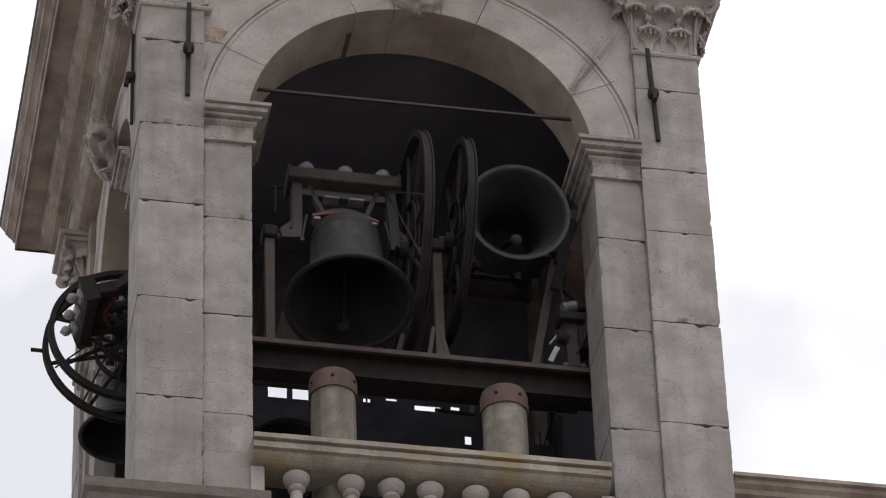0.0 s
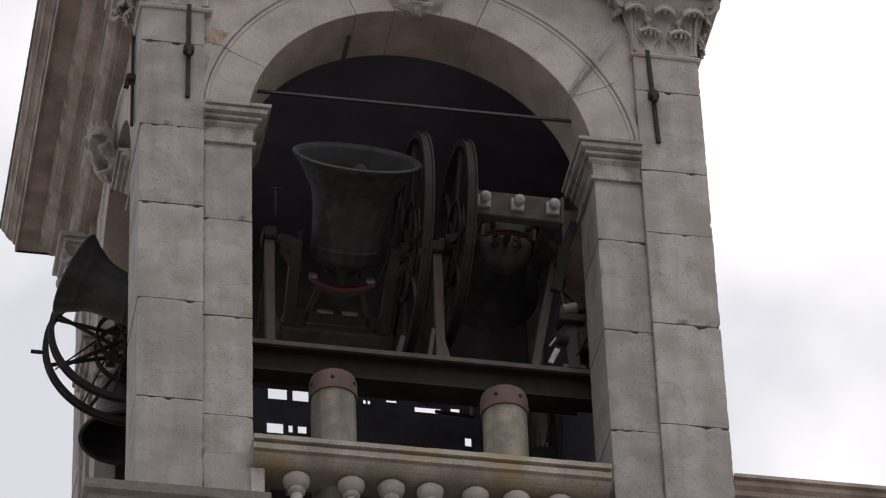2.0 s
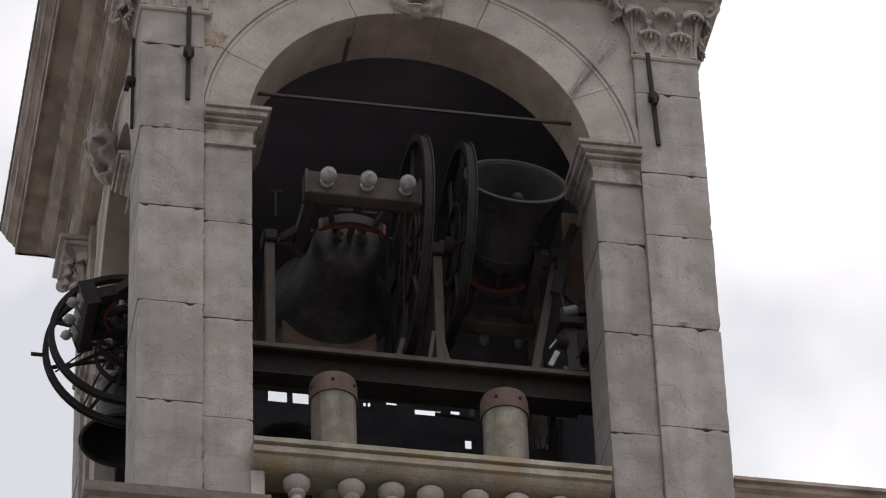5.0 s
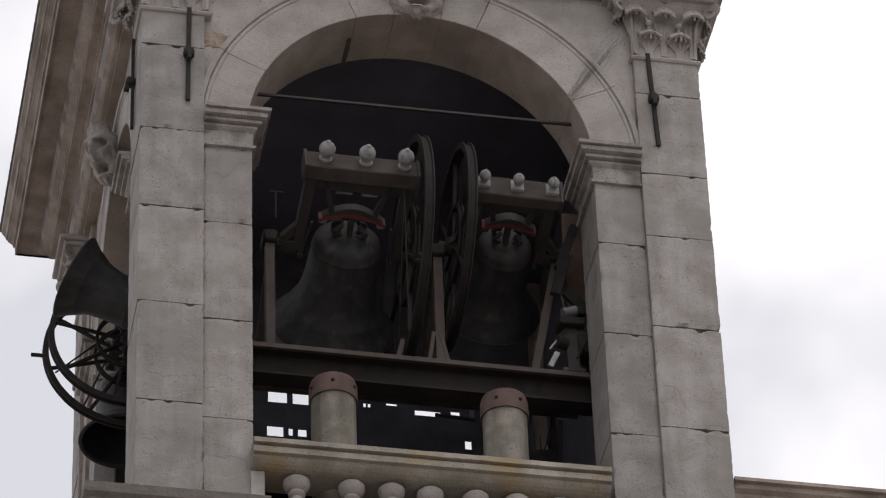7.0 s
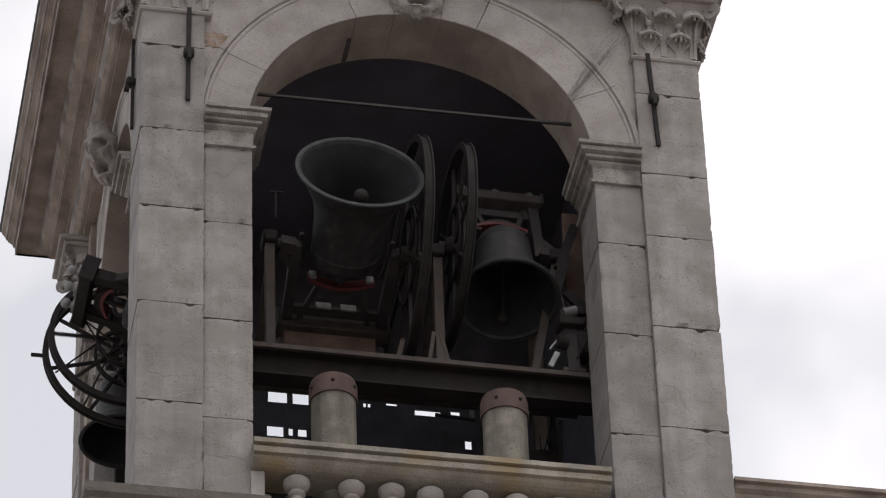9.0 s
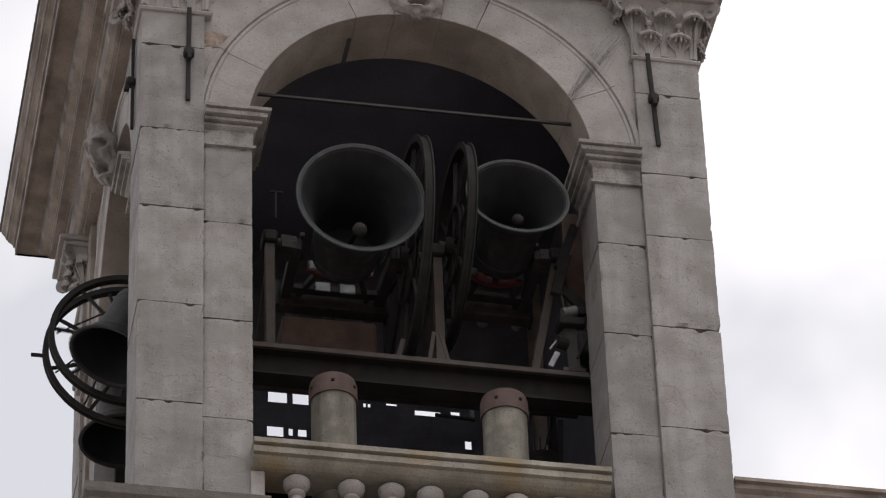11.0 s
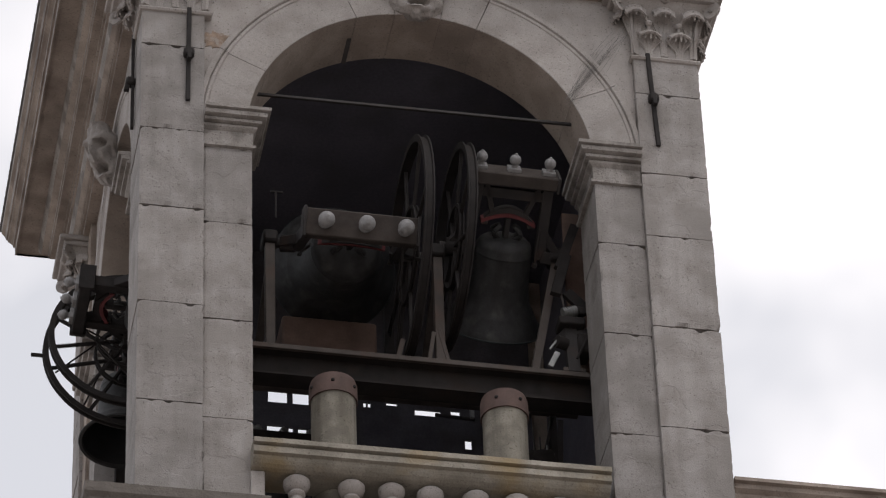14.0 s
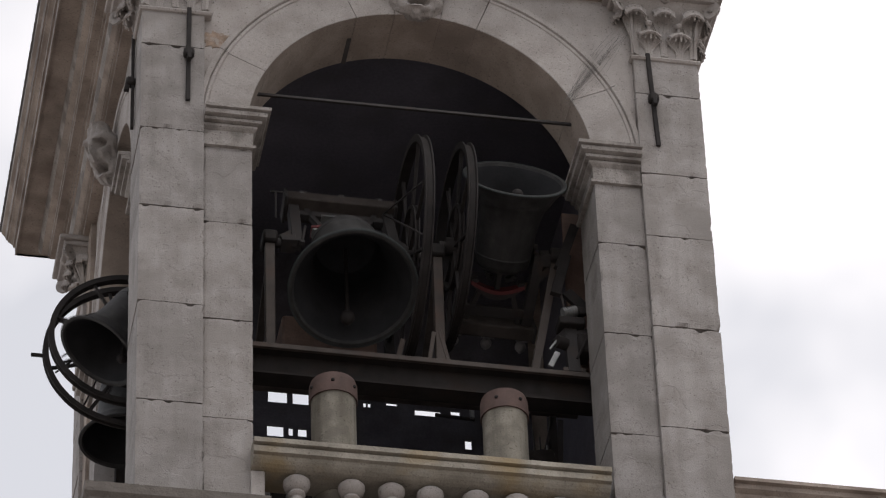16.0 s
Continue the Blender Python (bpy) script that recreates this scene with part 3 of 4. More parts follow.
def ledge(x0, x1, y0, y1):
    prof = [(0.0, -1.2), (0.10, -1.2), (0.10, -0.66), (0.16, -0.60), (0.17, -0.53), (0.26, -0.50), (0.27, -0.44), (0.31, -0.40), (0.31, -0.30), (0.0, -0.295)]
    bm = bmesh.new()
    loops = [[bm.verts.new(c) for c in ((x0 - o, y0 - o, z), (x1 + o, y0 - o, z), (x1 + o, y1 + o, z), (x0 - o, y1 + o, z))] for o, z in prof]
    for p, q in zip(loops, loops[1:]):
        for i in range(4):
            bm.faces.new((p[i], p[(i + 1) % 4], q[(i + 1) % 4], q[i]))
    bm.faces.new(loops[0])
    bm.faces.new(loops[-1])
    ob = mesh_object("pedestal_cornice", bm, LEDGE)
    return tagged(ob, "dark weathered moulded stone ledge under the pier", "ledge", "pedestal ledges", "structure")


ledge(-0.08, 0.93, 0.0, 0.7)
ledge(4.62, 5.50, 0.0, 0.7)
ledge(0.0, 0.7, 4.35, 5.05)

rail_prof = [(-0.165, 0.47), (-0.17, 0.415), (-0.125, 0.41), (-0.12, 0.39), (-0.15, 0.384), (-0.148, 0.325), (-0.105, 0.318), (-0.10, 0.30), (-0.09, 0.285), (-0.06, 0.262), (-0.02, 0.245), (0.02, 0.238),
             (0.33, 0.238), (0.36, 0.26), (0.40, 0.40), (0.40, 0.47)]
balustrade = thing("balustrade", pose(0, 0, 0), "limestone balustrade with lichen-stained rail and turned balusters", "balustrade")
bm = extruded(rail_prof, 1.113, 4.335)
bmesh.ops.subdivide_edges(bm, edges=[e for e in bm.edges if abs(e.verts[0].co.x - e.verts[1].co.x) > 1], cuts=60)
for v in bm.verts:
    v.co += noise.noise_vector(Vector((v.co.x * 9, v.co.y * 14, v.co.z * 14))) * 0.0035
rail = part("rail", bm, RAIL_STONE, balustrade, "moulded rail stained ochre by lichen", smooth=False)
rail.location.z = -0.018
part("base", boxed(1.10, 4.40, -0.05, 0.36, -1.0, -0.722, 0.01), STONE, balustrade)
part("half_pilaster", boxed(1.112, 1.235, 0.02, 0.30, -0.80, 0.216, 0.008), STONE, balustrade)
part("half_pilaster", boxed(4.27, 4.398, 0.02, 0.30, -0.80, 0.216, 0.008), STONE, balustrade)
bal_prof = [(0, -0.80), (0.12, -0.80), (0.12, -0.74), (0.07, -0.72), (0.085, -0.66), (0.13, -0.52), (0.135, -0.42), (0.10, -0.28), (0.062, -0.13), (0.055, -0.07), (0.075, -0.06), (0.085, -0.04), (0.075, -0.02),
            (0.07, -0.01), (0.09, 0.0), (0.118, 0.03), (0.131, 0.07), (0.129, 0.098), (0.105, 0.122), (0.08, 0.128), (0.08, 0.14), (0, 0.14)]
for x in (1.53, 2.02, 2.38, 2.73, 3.14, 3.51, 3.90):
    b = part("baluster", turned([(r * 0.93, z) for r, z in bal_prof], 28), STONE, balustrade)
    b.location = (x, 0.10, 0.078)


# ---- iron ----
def wall_anchor(m, label):
    """The iron cross-key of a tie rod: a long bar with a wedge through an eye."""
    top = thing("wall_anchor", m, label, "tie anchor", "wall anchors")
    part("bar", barred((0, -0.025, -0.58), (0, -0.025, 0.60), 0.042, 0.03, (0, 1, 0)), IRON, top)
    part("eye", boxed(-0.05, 0.05, -0.09, 0.0, -0.045, 0.05, 0.018), IRON, top)
    part("wedge", barred((0.0, -0.085, -0.11), (0.0, -0.06, 0.05), 0.04, 0.05, (0, 1, 0)), IRON, top)
    return top


anchor = wall_anchor(pose(0.525, 0, 5.03, 0, 0.4), "black wrought iron tie anchor on the stone pier")
copy_thing(anchor, pose(5.02, 0, 5.04, 0, -2))
copy_thing(anchor, pose(WX0, 0.45, 5.03, 0, 0, -90))
rod_ob = mesh_object("tie_rod", barred((1.0, 0.30, 4.907), (4.5, 0.30, 4.917), 0.03, 0.03, (0, 1, 0)), STEEL)
tagged(rod_ob, "thin iron tie rod across the arch", "tie rod")

# torn bird netting that hangs from the end of the tie rod to the capital
net = thing("torn_netting", pose(0, 0, 0), "torn dark bird netting on the wall beside the arch", "netting")
net_rnd = random.Random(3)
for i in range(26):
    f = net_rnd.random()
    a = Vector((4.20 + net_rnd.uniform(-0.04, 0.06), 0.03, 4.96 + net_rnd.uniform(-0.06, 0.08)))
    b = Vector((4.43 + 0.46 * f + net_rnd.uniform(-0.04, 0.04), 0.03, 5.40 + 0.65 * f ** 0.6 + net_rnd.uniform(-0.16, 0.14)))
    mid = (a + b) / 2 + Vector((net_rnd.uniform(-0.09, 0.06), -0.008, net_rnd.uniform(-0.09, 0.05)))
    bm = bmesh.new()
    rod(bm, a, mid, 0.0007, 4)
    rod(bm, mid, b, 0.0007, 4)
    part("strand", bm, NET, net, smooth=False)
for i in range(12):
    t = 0.25 + 0.06 * i
    a = Vector((4.20 + 0.27 * t, 0.032, 4.98 + 0.50 * t))
    b = Vector((4.20 + 0.62 * t, 0.032, 4.98 + 0.95 * t))
    part("strand", rodded(a, b, 0.0009, 4), NET, net, smooth=False)

# a patch of fallen facing that bares the brick beside the arch
patch_bm = bmesh.new()
ring = []
for i in range(28):
    a = 2 * math.pi * i / 28
    r = 0.10 * (1 + 0.45 * noise.noise(Vector((math.cos(a) * 2.2, math.sin(a) * 2.2, 4.0))) + 0.18 * math.sin(i * 2.6))
    ring.append((1.35 * r * math.cos(a), r * math.sin(a)))
front_ring = [patch_bm.verts.new((x, 0.0, z)) for x, z in ring]
back_ring = [patch_bm.verts.new((x * 1.04, 0.02, z * 1.04)) for x, z in ring]
patch_bm.faces.new(front_ring)
for i in range(28):
    j = (i + 1) % 28
    patch_bm.faces.new((front_ring[i], front_ring[j], back_ring[j], back_ring[i]))
bare = part("bared_brick", patch_bm, BARE, FRONT, "bared reddish brick patch", smooth=False)
bare.location = (0.80 - 0.09, 0.060, 5.33)


# ---- the bell frame inside the arch ----
frame_ob = thing("bell_frame", pose(0, 0, 0), "brown steel bell frame of beams and posts", "bell frame")


def i_beam(a, b, h, w, mat=RUSTY, name="beam"):
    """A rolled steel joist from a to b, one piece."""
    a, b = Vector(a), Vector(b)
    z = (b - a).normalized()
    x = Vector((0, 0, 1)).cross(z)
    u, v, t, k = w / 2, h / 2, 0.024, 0.009
    sec = [(-u, -v), (u, -v), (u, -v + t), (k, -v + t * 1.6), (k, v - t * 1.6), (u, v - t), (u, v), (-u, v), (-u, v - t), (-k, v - t * 1.6), (-k, -v + t * 1.6), (-u, -v + t)]
    bm = bmesh.new()
    ends = [[bm.verts.new(p + x * q + Vector((0, 0, r))) for q, r in sec] for p in (a, b)]
    for i in range(12):
        bm.faces.new((ends[0][i], ends[0][(i + 1) % 12], ends[1][(i + 1) % 12], ends[1][i]))
    bm.faces.new(ends[0])
    bm.faces.new(ends[1][::-1])
    return part(name, bm, mat, frame_ob, smooth=False)


i_beam((0.95, 0.92, 2.125), (4.55, 0.92, 2.105), 0.32, 0.20, DARK_RUST, "front_beam")
part("top_rail", barred((0.95, 0.797, 2.262), (4.55, 0.797, 2.242), 0.04, 0.055, (0, 0, 1)), RUSTY, frame_ob, "rusty brown angle rail")
i_beam((0.95, 2.60, 2.20), (4.55, 2.60, 2.20), 0.30, 0.20, WOOD, "back_beam")
part("rear_bar", barred((0.95, 2.02, 2.80), (4.6, 2.02, 2.80), 0.16, 0.10), WOOD, frame_ob)
for x, z in ((1.435, 3.58), (3.04, 3.60)):
    part("post", barred((x, 0.93, 2.285), (x, 0.93, z), 0.09, 0.09, (0, 1, 0)), RUSTY, frame_ob)
    part("brace", barred((x + 0.02, 2.0, 2.85), (x + 0.02, 1.0, z - 0.06), 0.07, 0.07, (1, 0, 0)), WOOD, frame_ob)
    part("bearing", boxed(x - 0.07, x + 0.07, 0.84, 1.06, z, z + 0.14, 0.02), IRON, frame_ob)
part("post", barred((3.93, 0.98, 2.285), (4.20, 0.98, 3.72), 0.08, 0.08, (0, 1, 0)), RUSTY, frame_ob)
part("bearing", boxed(4.13, 4.28, 0.86, 1.06, 3.70, 3.84, 0.02), IRON, frame_ob)
part("strut", barred((2.62, 0.98, 2.285), (2.70, 0.98, 2.62), 0.05, 0.05, (0, 1, 0)), RUSTY, frame_ob)
part("strut", barred((2.92, 0.90, 2.285), (2.98, 0.90, 2.68), 0.04, 0.04, (0, 1, 0)), RUSTY, frame_ob)
part("strut", barred((3.12, 0.90, 2.285), (3.03, 0.90, 2.72), 0.04, 0.04, (0, 1, 0)), RUSTY, frame_ob)
part("guide_bracket", barred((1.55, 1.25, 4.2), (1.55, 1.25, 4.52), 0.02, 0.02, (0, 1, 0)), STEEL, frame_ob)
part("guide_bracket", barred((1.50, 1.25, 4.53), (1.62, 1.25, 4.53), 0.02, 0.02, (0, 1, 0)), STEEL, frame_ob)
# the frame of the side bells
for y in (1.27, 2.40, 3.53):
    part("side_post", barred((0.36, y, 1.6), (0.36, y, 3.30), 0.09, 0.09, (0, 1, 0)), IRON, frame_ob)
part("side_beam", barred((0.40, 0.72, 1.6), (0.40, 4.1, 1.6), 0.16, 0.22), IRON, frame_ob)


def bell_profile(R, h):
    """The section of a bell: outside from crown to lip, then inside back up. z runs from 0 at the lip to h at the crown."""
    out = [(0, 1.0), (0.30, 1.0), (0.44, 0.985), (0.52, 0.95), (0.555, 0.90), (0.565, 0.84), (0.572, 0.835), (0.572, 0.82), (0.565, 0.815), (0.58, 0.70), (0.60, 0.55), (0.635, 0.42), (0.68, 0.32), (0.75, 0.22),
           (0.76, 0.215), (0.775, 0.195), (0.85, 0.12), (0.93, 0.065), (0.985, 0.03), (1.0, 0.008), (0.99, 0.0)]
    ins = [(0.93, 0.0), (0.90, 0.03), (0.80, 0.12), (0.70, 0.24), (0.62, 0.36), (0.565, 0.50), (0.54, 0.66), (0.52, 0.82), (0.46, 0.90), (0.30, 0.93), (0, 0.935)]
    out = [(r * (0.955 if z > 0.25 else 1.0), z) for r, z in out]
    return [(r * R, z * h) for r, z in out], [(r * R, z * h) for r, z in ins]


PAINTED, TIMBER = STEEL, WOOD


def swinging_bell(name, m, label, R, lip, crown, beam_z, ball_z, ball_r, half, balls, wheel_x, wheel_r, plinth, spokes=8, group="swinging bells", black=False, shift=(0, 0, 0)):
    """A bell with its steel headstock, counterweight balls and ringing wheel. The origin is on the axle, which lies along x; the mouth hangs at -z."""
    top = thing(name, m, label, "bell", group)
    # black bells swap in darker metals, so their backlit look is in the colour
    STEEL, WOOD, LIP = (IRON, IRON, BRONZE) if black else (PAINTED, TIMBER, BRONZE_LIP)
    outer, inner = bell_profile(R, crown + lip)
    body = part("bell_body", turned(outer + inner[:2], 56, Matrix.Translation((0, 0, -lip))), BRONZE, top, "dark patinated bronze bell")
    body.location = shift
    part("bell_interior", turned(inner[1:], 56, Matrix.Translation((0, 0, -lip))), BRONZE_IN, body, "shade-dark inside of the bell")
    part("lip_band", turned([(R * 0.972, -lip - 0.002), (R * 0.995, -lip - 0.003), (R * 1.006, -lip + 0.006), (R * 1.002, -lip + 0.014), (R * 0.99, -lip + 0.0165)], 56), LIP, body, "worn bronze lip")
    clap = part("clapper", rodded((0, 0, crown - 0.16), (0, R * 0.50, -lip + 0.10), 0.02), IRON, body, "iron clapper")
    bm = bmesh.new()
    bmesh.ops.create_uvsphere(bm, u_segments=20, v_segments=14, radius=R * 0.115, matrix=Matrix.Translation((0, R * 0.54, -lip + 0.07)))
    part("clapper_ball", bm, IRON, body)
    for i in range(4):
        a = radians(45 + 90 * i)
        bm = bmesh.new()
        prev = None
        for s in range(6):
            t = s / 5 * math.pi
            p = Vector((math.cos(a) * (0.05 + R * 0.17 * math.sin(t) + R * 0.1), math.sin(a) * (0.04 + R * 0.12 * math.sin(t)), crown - 0.01 + 0.12 * s / 5))
            if prev is not None:
                rod(bm, prev, p, R * 0.045, 8)
            prev = p
        part("canon", bm, BRONZE, body)
    # headstock: a portal of steel with the axle at its feet
    part("headstock_beam", boxed(-half, half, -0.13, 0.13, beam_z[0], beam_z[1], 0.012), WOOD, top, "grey weathered headstock beam")
    for s in (-1, 1):
        part("end_plate", boxed(s * half - 0.015, s * half + 0.015, -0.145, 0.145, beam_z[0] - 0.02, beam_z[1] + 0.012, 0.006), STEEL, top)
        part("leg", barred((s * (half - 0.08), 0, beam_z[0]), (s * (half - 0.06), 0, -0.02), 0.10, 0.12, (0, 1, 0)), STEEL, top)
        part("leg_foot", barred((s * (half - 0.05), 0, 0.02), (s * (half + 0.10), 0, -0.0), 0.12, 0.14, (0, 1, 0)), STEEL, top)
        part("knee", barred((s * (half - 0.07), 0, 0.26), (s * (half + 0.09), 0, 0.06), 0.07, 0.09, (0, 1, 0)), STEEL, top)
        part("brace", barred((s * half * 0.62, 0.0, beam_z[0]), (s * half * 0.36, 0.0, crown + 0.20), 0.05, 0.06, (0, 1, 0)), STEEL, top)
        part("clamp", boxed(s * R * 0.45 - 0.035, s * R * 0.45 + 0.035, -0.05, 0.05, crown + 0.115, crown + 0.152, 0.006), STEEL if plinth else LAMP_GREY, top, "" if plinth else "bare metal clamp")
        part("hanger", rodded((s * R * 0.62, -0.06, crown + 0.13), (s * (half - 0.10), -0.06, -0.05), 0.014), STEEL, top)
        part("hanger_nut", boxed(s * (half - 0.10) - 0.022, s * (half - 0.10) + 0.022, -0.085, -0.035, -0.10, -0.05, 0.006), STEEL, top)
    part("gudgeon", rodded((-half - 0.20, 0, 0), (-half + 0.05, 0, 0), 0.048, 16), STEEL, top)
    part("gudgeon", rodded((half - 0.05, 0, 0), (max(half + 0.20, wheel_x + 0.10) if wheel_x > 0 else half + 0.20, 0, 0), 0.048, 16), STEEL, top)
    if wheel_x < 0:
        part("gudgeon", rodded((wheel_x - 0.10, 0, 0), (-half - 0.15, 0, 0), 0.048, 16), STEEL, top)
    part("inner_beam", barred((-half + 0.12, 0, beam_z[0] - 0.10), (half - 0.12, 0, beam_z[0] - 0.10), 0.06, 0.10), STEEL, top)
    for u in (() if plinth else (-0.12, 0.12)):
        part("bolt_plate", boxed(u - 0.075, u + 0.075, -0.05, 0.05, beam_z[0] - 0.172, beam_z[0] - 0.152, 0.004), LAMP_GREY, top, "bare metal plate")
    # the red strap arched over the crown
    bm = bmesh.new()
    n, loops = 12, []
    for i in range(n + 1):
        u = 2 * i / n - 1
        x, z = R * 0.52 * u, crown + 0.15 + 0.085 * math.cos(u * 1.5)
        loops.append([bm.verts.new((x, y, z + d)) for y, d in ((-0.06, -0.022), (0.06, -0.022), (0.06, 0.014), (-0.06, 0.014))])
    for a, b in zip(loops, loops[1:]):
        for i in range(4):
            bm.faces.new((a[i], a[(i + 1) % 4], b[(i + 1) % 4], b[i]))
    bm.faces.new(loops[0])
    bm.faces.new(loops[-1][::-1])
    part("strap", bm, RED, top, "red painted curved steel strap")
    bm, loops = bmesh.new(), []
    for i in range(n + 1):
        u = 2 * i / n - 1
        x, z = R * 0.47 * u, crown + 0.168 + 0.085 * math.cos(u * 1.5)
        loops.append([bm.verts.new((x, y, h)) for y, h in ((-0.05, z), (0.05, z), (0.05, z + 0.055 * math.cos(u * 1.2)), (-0.05, z + 0.055 * math.cos(u * 1.2)))])
    for a, b in zip(loops, loops[1:]):
        for i in range(4):
            bm.faces.new((a[i], a[(i + 1) % 4], b[(i + 1) % 4], b[i]))
    bm.faces.new(loops[0])
    bm.faces.new(loops[-1][::-1])
    part("saddle", bm, STEEL, top)
    part("yoke", barred((0, 0, crown), (0, 0, crown + 0.2), 0.05, 0.09, (0, 1, 0)), STEEL, top)
    for x in balls:
        prof = [(ball_r * math.sin(math.pi * i / 16), ball_z - ball_r * math.cos(math.pi * i / 16)) for i in range(15)]
        prof += [(ball_r * 0.25, ball_z + ball_r * 0.99), (ball_r * 0.27, ball_z + ball_r * 1.14), (0, ball_z + ball_r * 1.18)]
        bm = turned(prof, 26, Matrix.Translation((x, 0, 0)))
        g = part("counterweight_ball", bm, BALL, top, "pale grey iron ball with a small knob")
        part("neck", turned([(ball_r * 0.8, beam_z[1]), (ball_r * 0.82, beam_z[1] + 0.02), (ball_r * 0.6, beam_z[1] + 0.03), (ball_r * 0.55, ball_z - ball_r * 0.7), (0, ball_z - ball_r * 0.7)], 20, Matrix.Translation((x, 0, 0))), BALL, g)
        if plinth:
            part("plinth", boxed(x - ball_r * 1.15, x + ball_r * 1.15, -ball_r * 1.15, ball_r * 1.15, beam_z[1] - 0.005, beam_z[1] + 0.035, 0.005), BALL, g)
    # the wheel
    wheel = part("wheel", rim(wheel_x, wheel_r, *((0.075, 0.055) if black else (0.09, 0.07))), IRON, top, "iron ringing wheel with a grooved rim")
    part("inner_ring", rim(wheel_x, wheel_r * 0.42, 0.05, 0.03), IRON, wheel)
    part("hub", rodded((wheel_x - 0.09, 0, 0), (wheel_x + 0.09, 0, 0), 0.09, 18), IRON, wheel)
    for i in range(spokes):
        a = 2 * math.pi * (i + 0.35) / spokes
        part("spoke", barred((wheel_x, 0.07 * math.cos(a), 0.07 * math.sin(a)), (wheel_x, (wheel_r - 0.03) * math.cos(a), (wheel_r - 0.03) * math.sin(a)), 0.03, 0.035, (1, 0, 0)), IRON, wheel)
    for i in range(2):
        a = radians(200 + 35 * i)
        part("tie", rodded((wheel_x, wheel_r * 0.9 * math.cos(a), wheel_r * 0.9 * math.sin(a)), (wheel_x * 0.7, -0.05, beam_z[0]), 0.009), STEEL, wheel)
    return top


def rim(x, r, w, t):
    """A ring round the x axis with a groove for the rope."""
    bm = bmesh.new()
    sec = [(-w / 2, r - t), (-w / 2, r), (-w / 2 + 0.012, r), (-w / 2 + 0.02, r - 0.025), (w / 2 - 0.02, r - 0.025), (w / 2 - 0.012, r), (w / 2, r), (w / 2, r - t)]
    seg, loops = 72, []
    for i in range(seg):
        a = 2 * math.pi * i / seg
        loops.append([bm.verts.new((x + o, q * math.cos(a), q * math.sin(a))) for o, q in sec])
    for i in range(seg):
        p, q = loops[i], loops[(i + 1) % seg]
        for j in range(len(sec)):
            bm.faces.new((p[j], p[(j + 1) % len(sec)], q[(j + 1) % len(sec)], q[j]))
    return bm


BELL_1 = (2.174, 0.95, 3.632)
BELL_2 = (3.685, 0.95, 3.779)
BELL_3 = (0.285, 1.77, 3.36)
BELL_4 = (0.33, 3.03, 3.36)
great_bell = swinging_bell("great_bell", pose(*BELL_1), "large dark bronze bell swinging on a headstock with three balls", 0.612, 0.872, 0.18, (0.811, 0.971), 1.086, 0.078, 0.535, (-0.348, 0.031, 0.399), 0.60, 1.16, False, 8, shift=(-0.006, 0, 0))
second_bell = swinging_bell("second_bell", pose(*BELL_2), "smaller dark bronze bell swinging on a headstock with three balls", 0.50, 0.748, 0.16, (0.696, 0.826), 0.931, 0.055, 0.415, (-0.338, -0.016, 0.32), -0.47, 1.01, True, 8, shift=(0.007, 0, 0))
side_bell = swinging_bell("side_bell", pose(*BELL_3, 0, 0, -90), "small dark bronze bell swinging out of the side arch", 0.42, 0.67, 0.10, (0.455, 0.575), 0.67, 0.05, 0.36, (-0.25, 0.0, 0.25), -0.50, 0.78, True, 8, black=True)
still_bell = swinging_bell("still_bell", pose(*BELL_4, 0, 0, -90), "dark bronze bell hanging still in the side arch", 0.43, 0.64, 0.10, (0.53, 0.64), 0.735, 0.05, 0.36, (-0.25, 0.0, 0.25), 0.50, 0.85, True, 8, black=True)

BELL_5 = (1.90, 3.20, 2.333)
rear_bell = swinging_bell("rear_bell", pose(*BELL_5), "dark bronze bell swinging low at the back of the belfry", 0.40, 0.635, 0.10, (0.48, 0.66), 0.715, 0.045, 0.40, (-0.26, 0.0, 0.26), 0.52, 0.60, True, 8, black=True)

# pegs of the still wheel and the rope guard
peg = mesh_object("wheel_peg", rodded((-0.63, 2.53, 3.29), (-0.48, 2.53, 3.29), 0.02), IRON)
tagged(peg, "short iron rope peg beside the wheel", "peg")

# ---- cement pipes with rusty caps behind the rail ----
def capped_pipe(m, label):
    top = thing("capped_pipe", m, label, "pipe", "capped pipes")
    part("pipe", turned([(0, -0.9), (0.205, -0.9), (0.205, 1.44), (0, 1.40)], 36), CEMENT, top, "stained grey cement pipe")
    part("cap", turned([(0.209, 1.33), (0.222, 1.33), (0.222, 1.35), (0.22, 1.50), (0.208, 1.545), (0.17, 1.57), (0, 1.585)], 36), RUST_CAP, top, "rusty red-brown metal cap")
    for a in (-100, -40, -160):
        bm = bmesh.new()
        bmesh.ops.create_uvsphere(bm, u_segments=10, v_segments=8, radius=0.018, matrix=Matrix.Translation((0.222 * math.cos(radians(a)), 0.222 * math.sin(radians(a)), 1.44)))
        part("bolt", bm, IRON, top)
    return top


pipe = capped_pipe(pose(1.925, 0.40, 0.0), "grey cement pipe with a rusty cap behind the balustrade")
copy_thing(pipe, pose(3.505, 0.40, -0.01, 0, 0, 40))

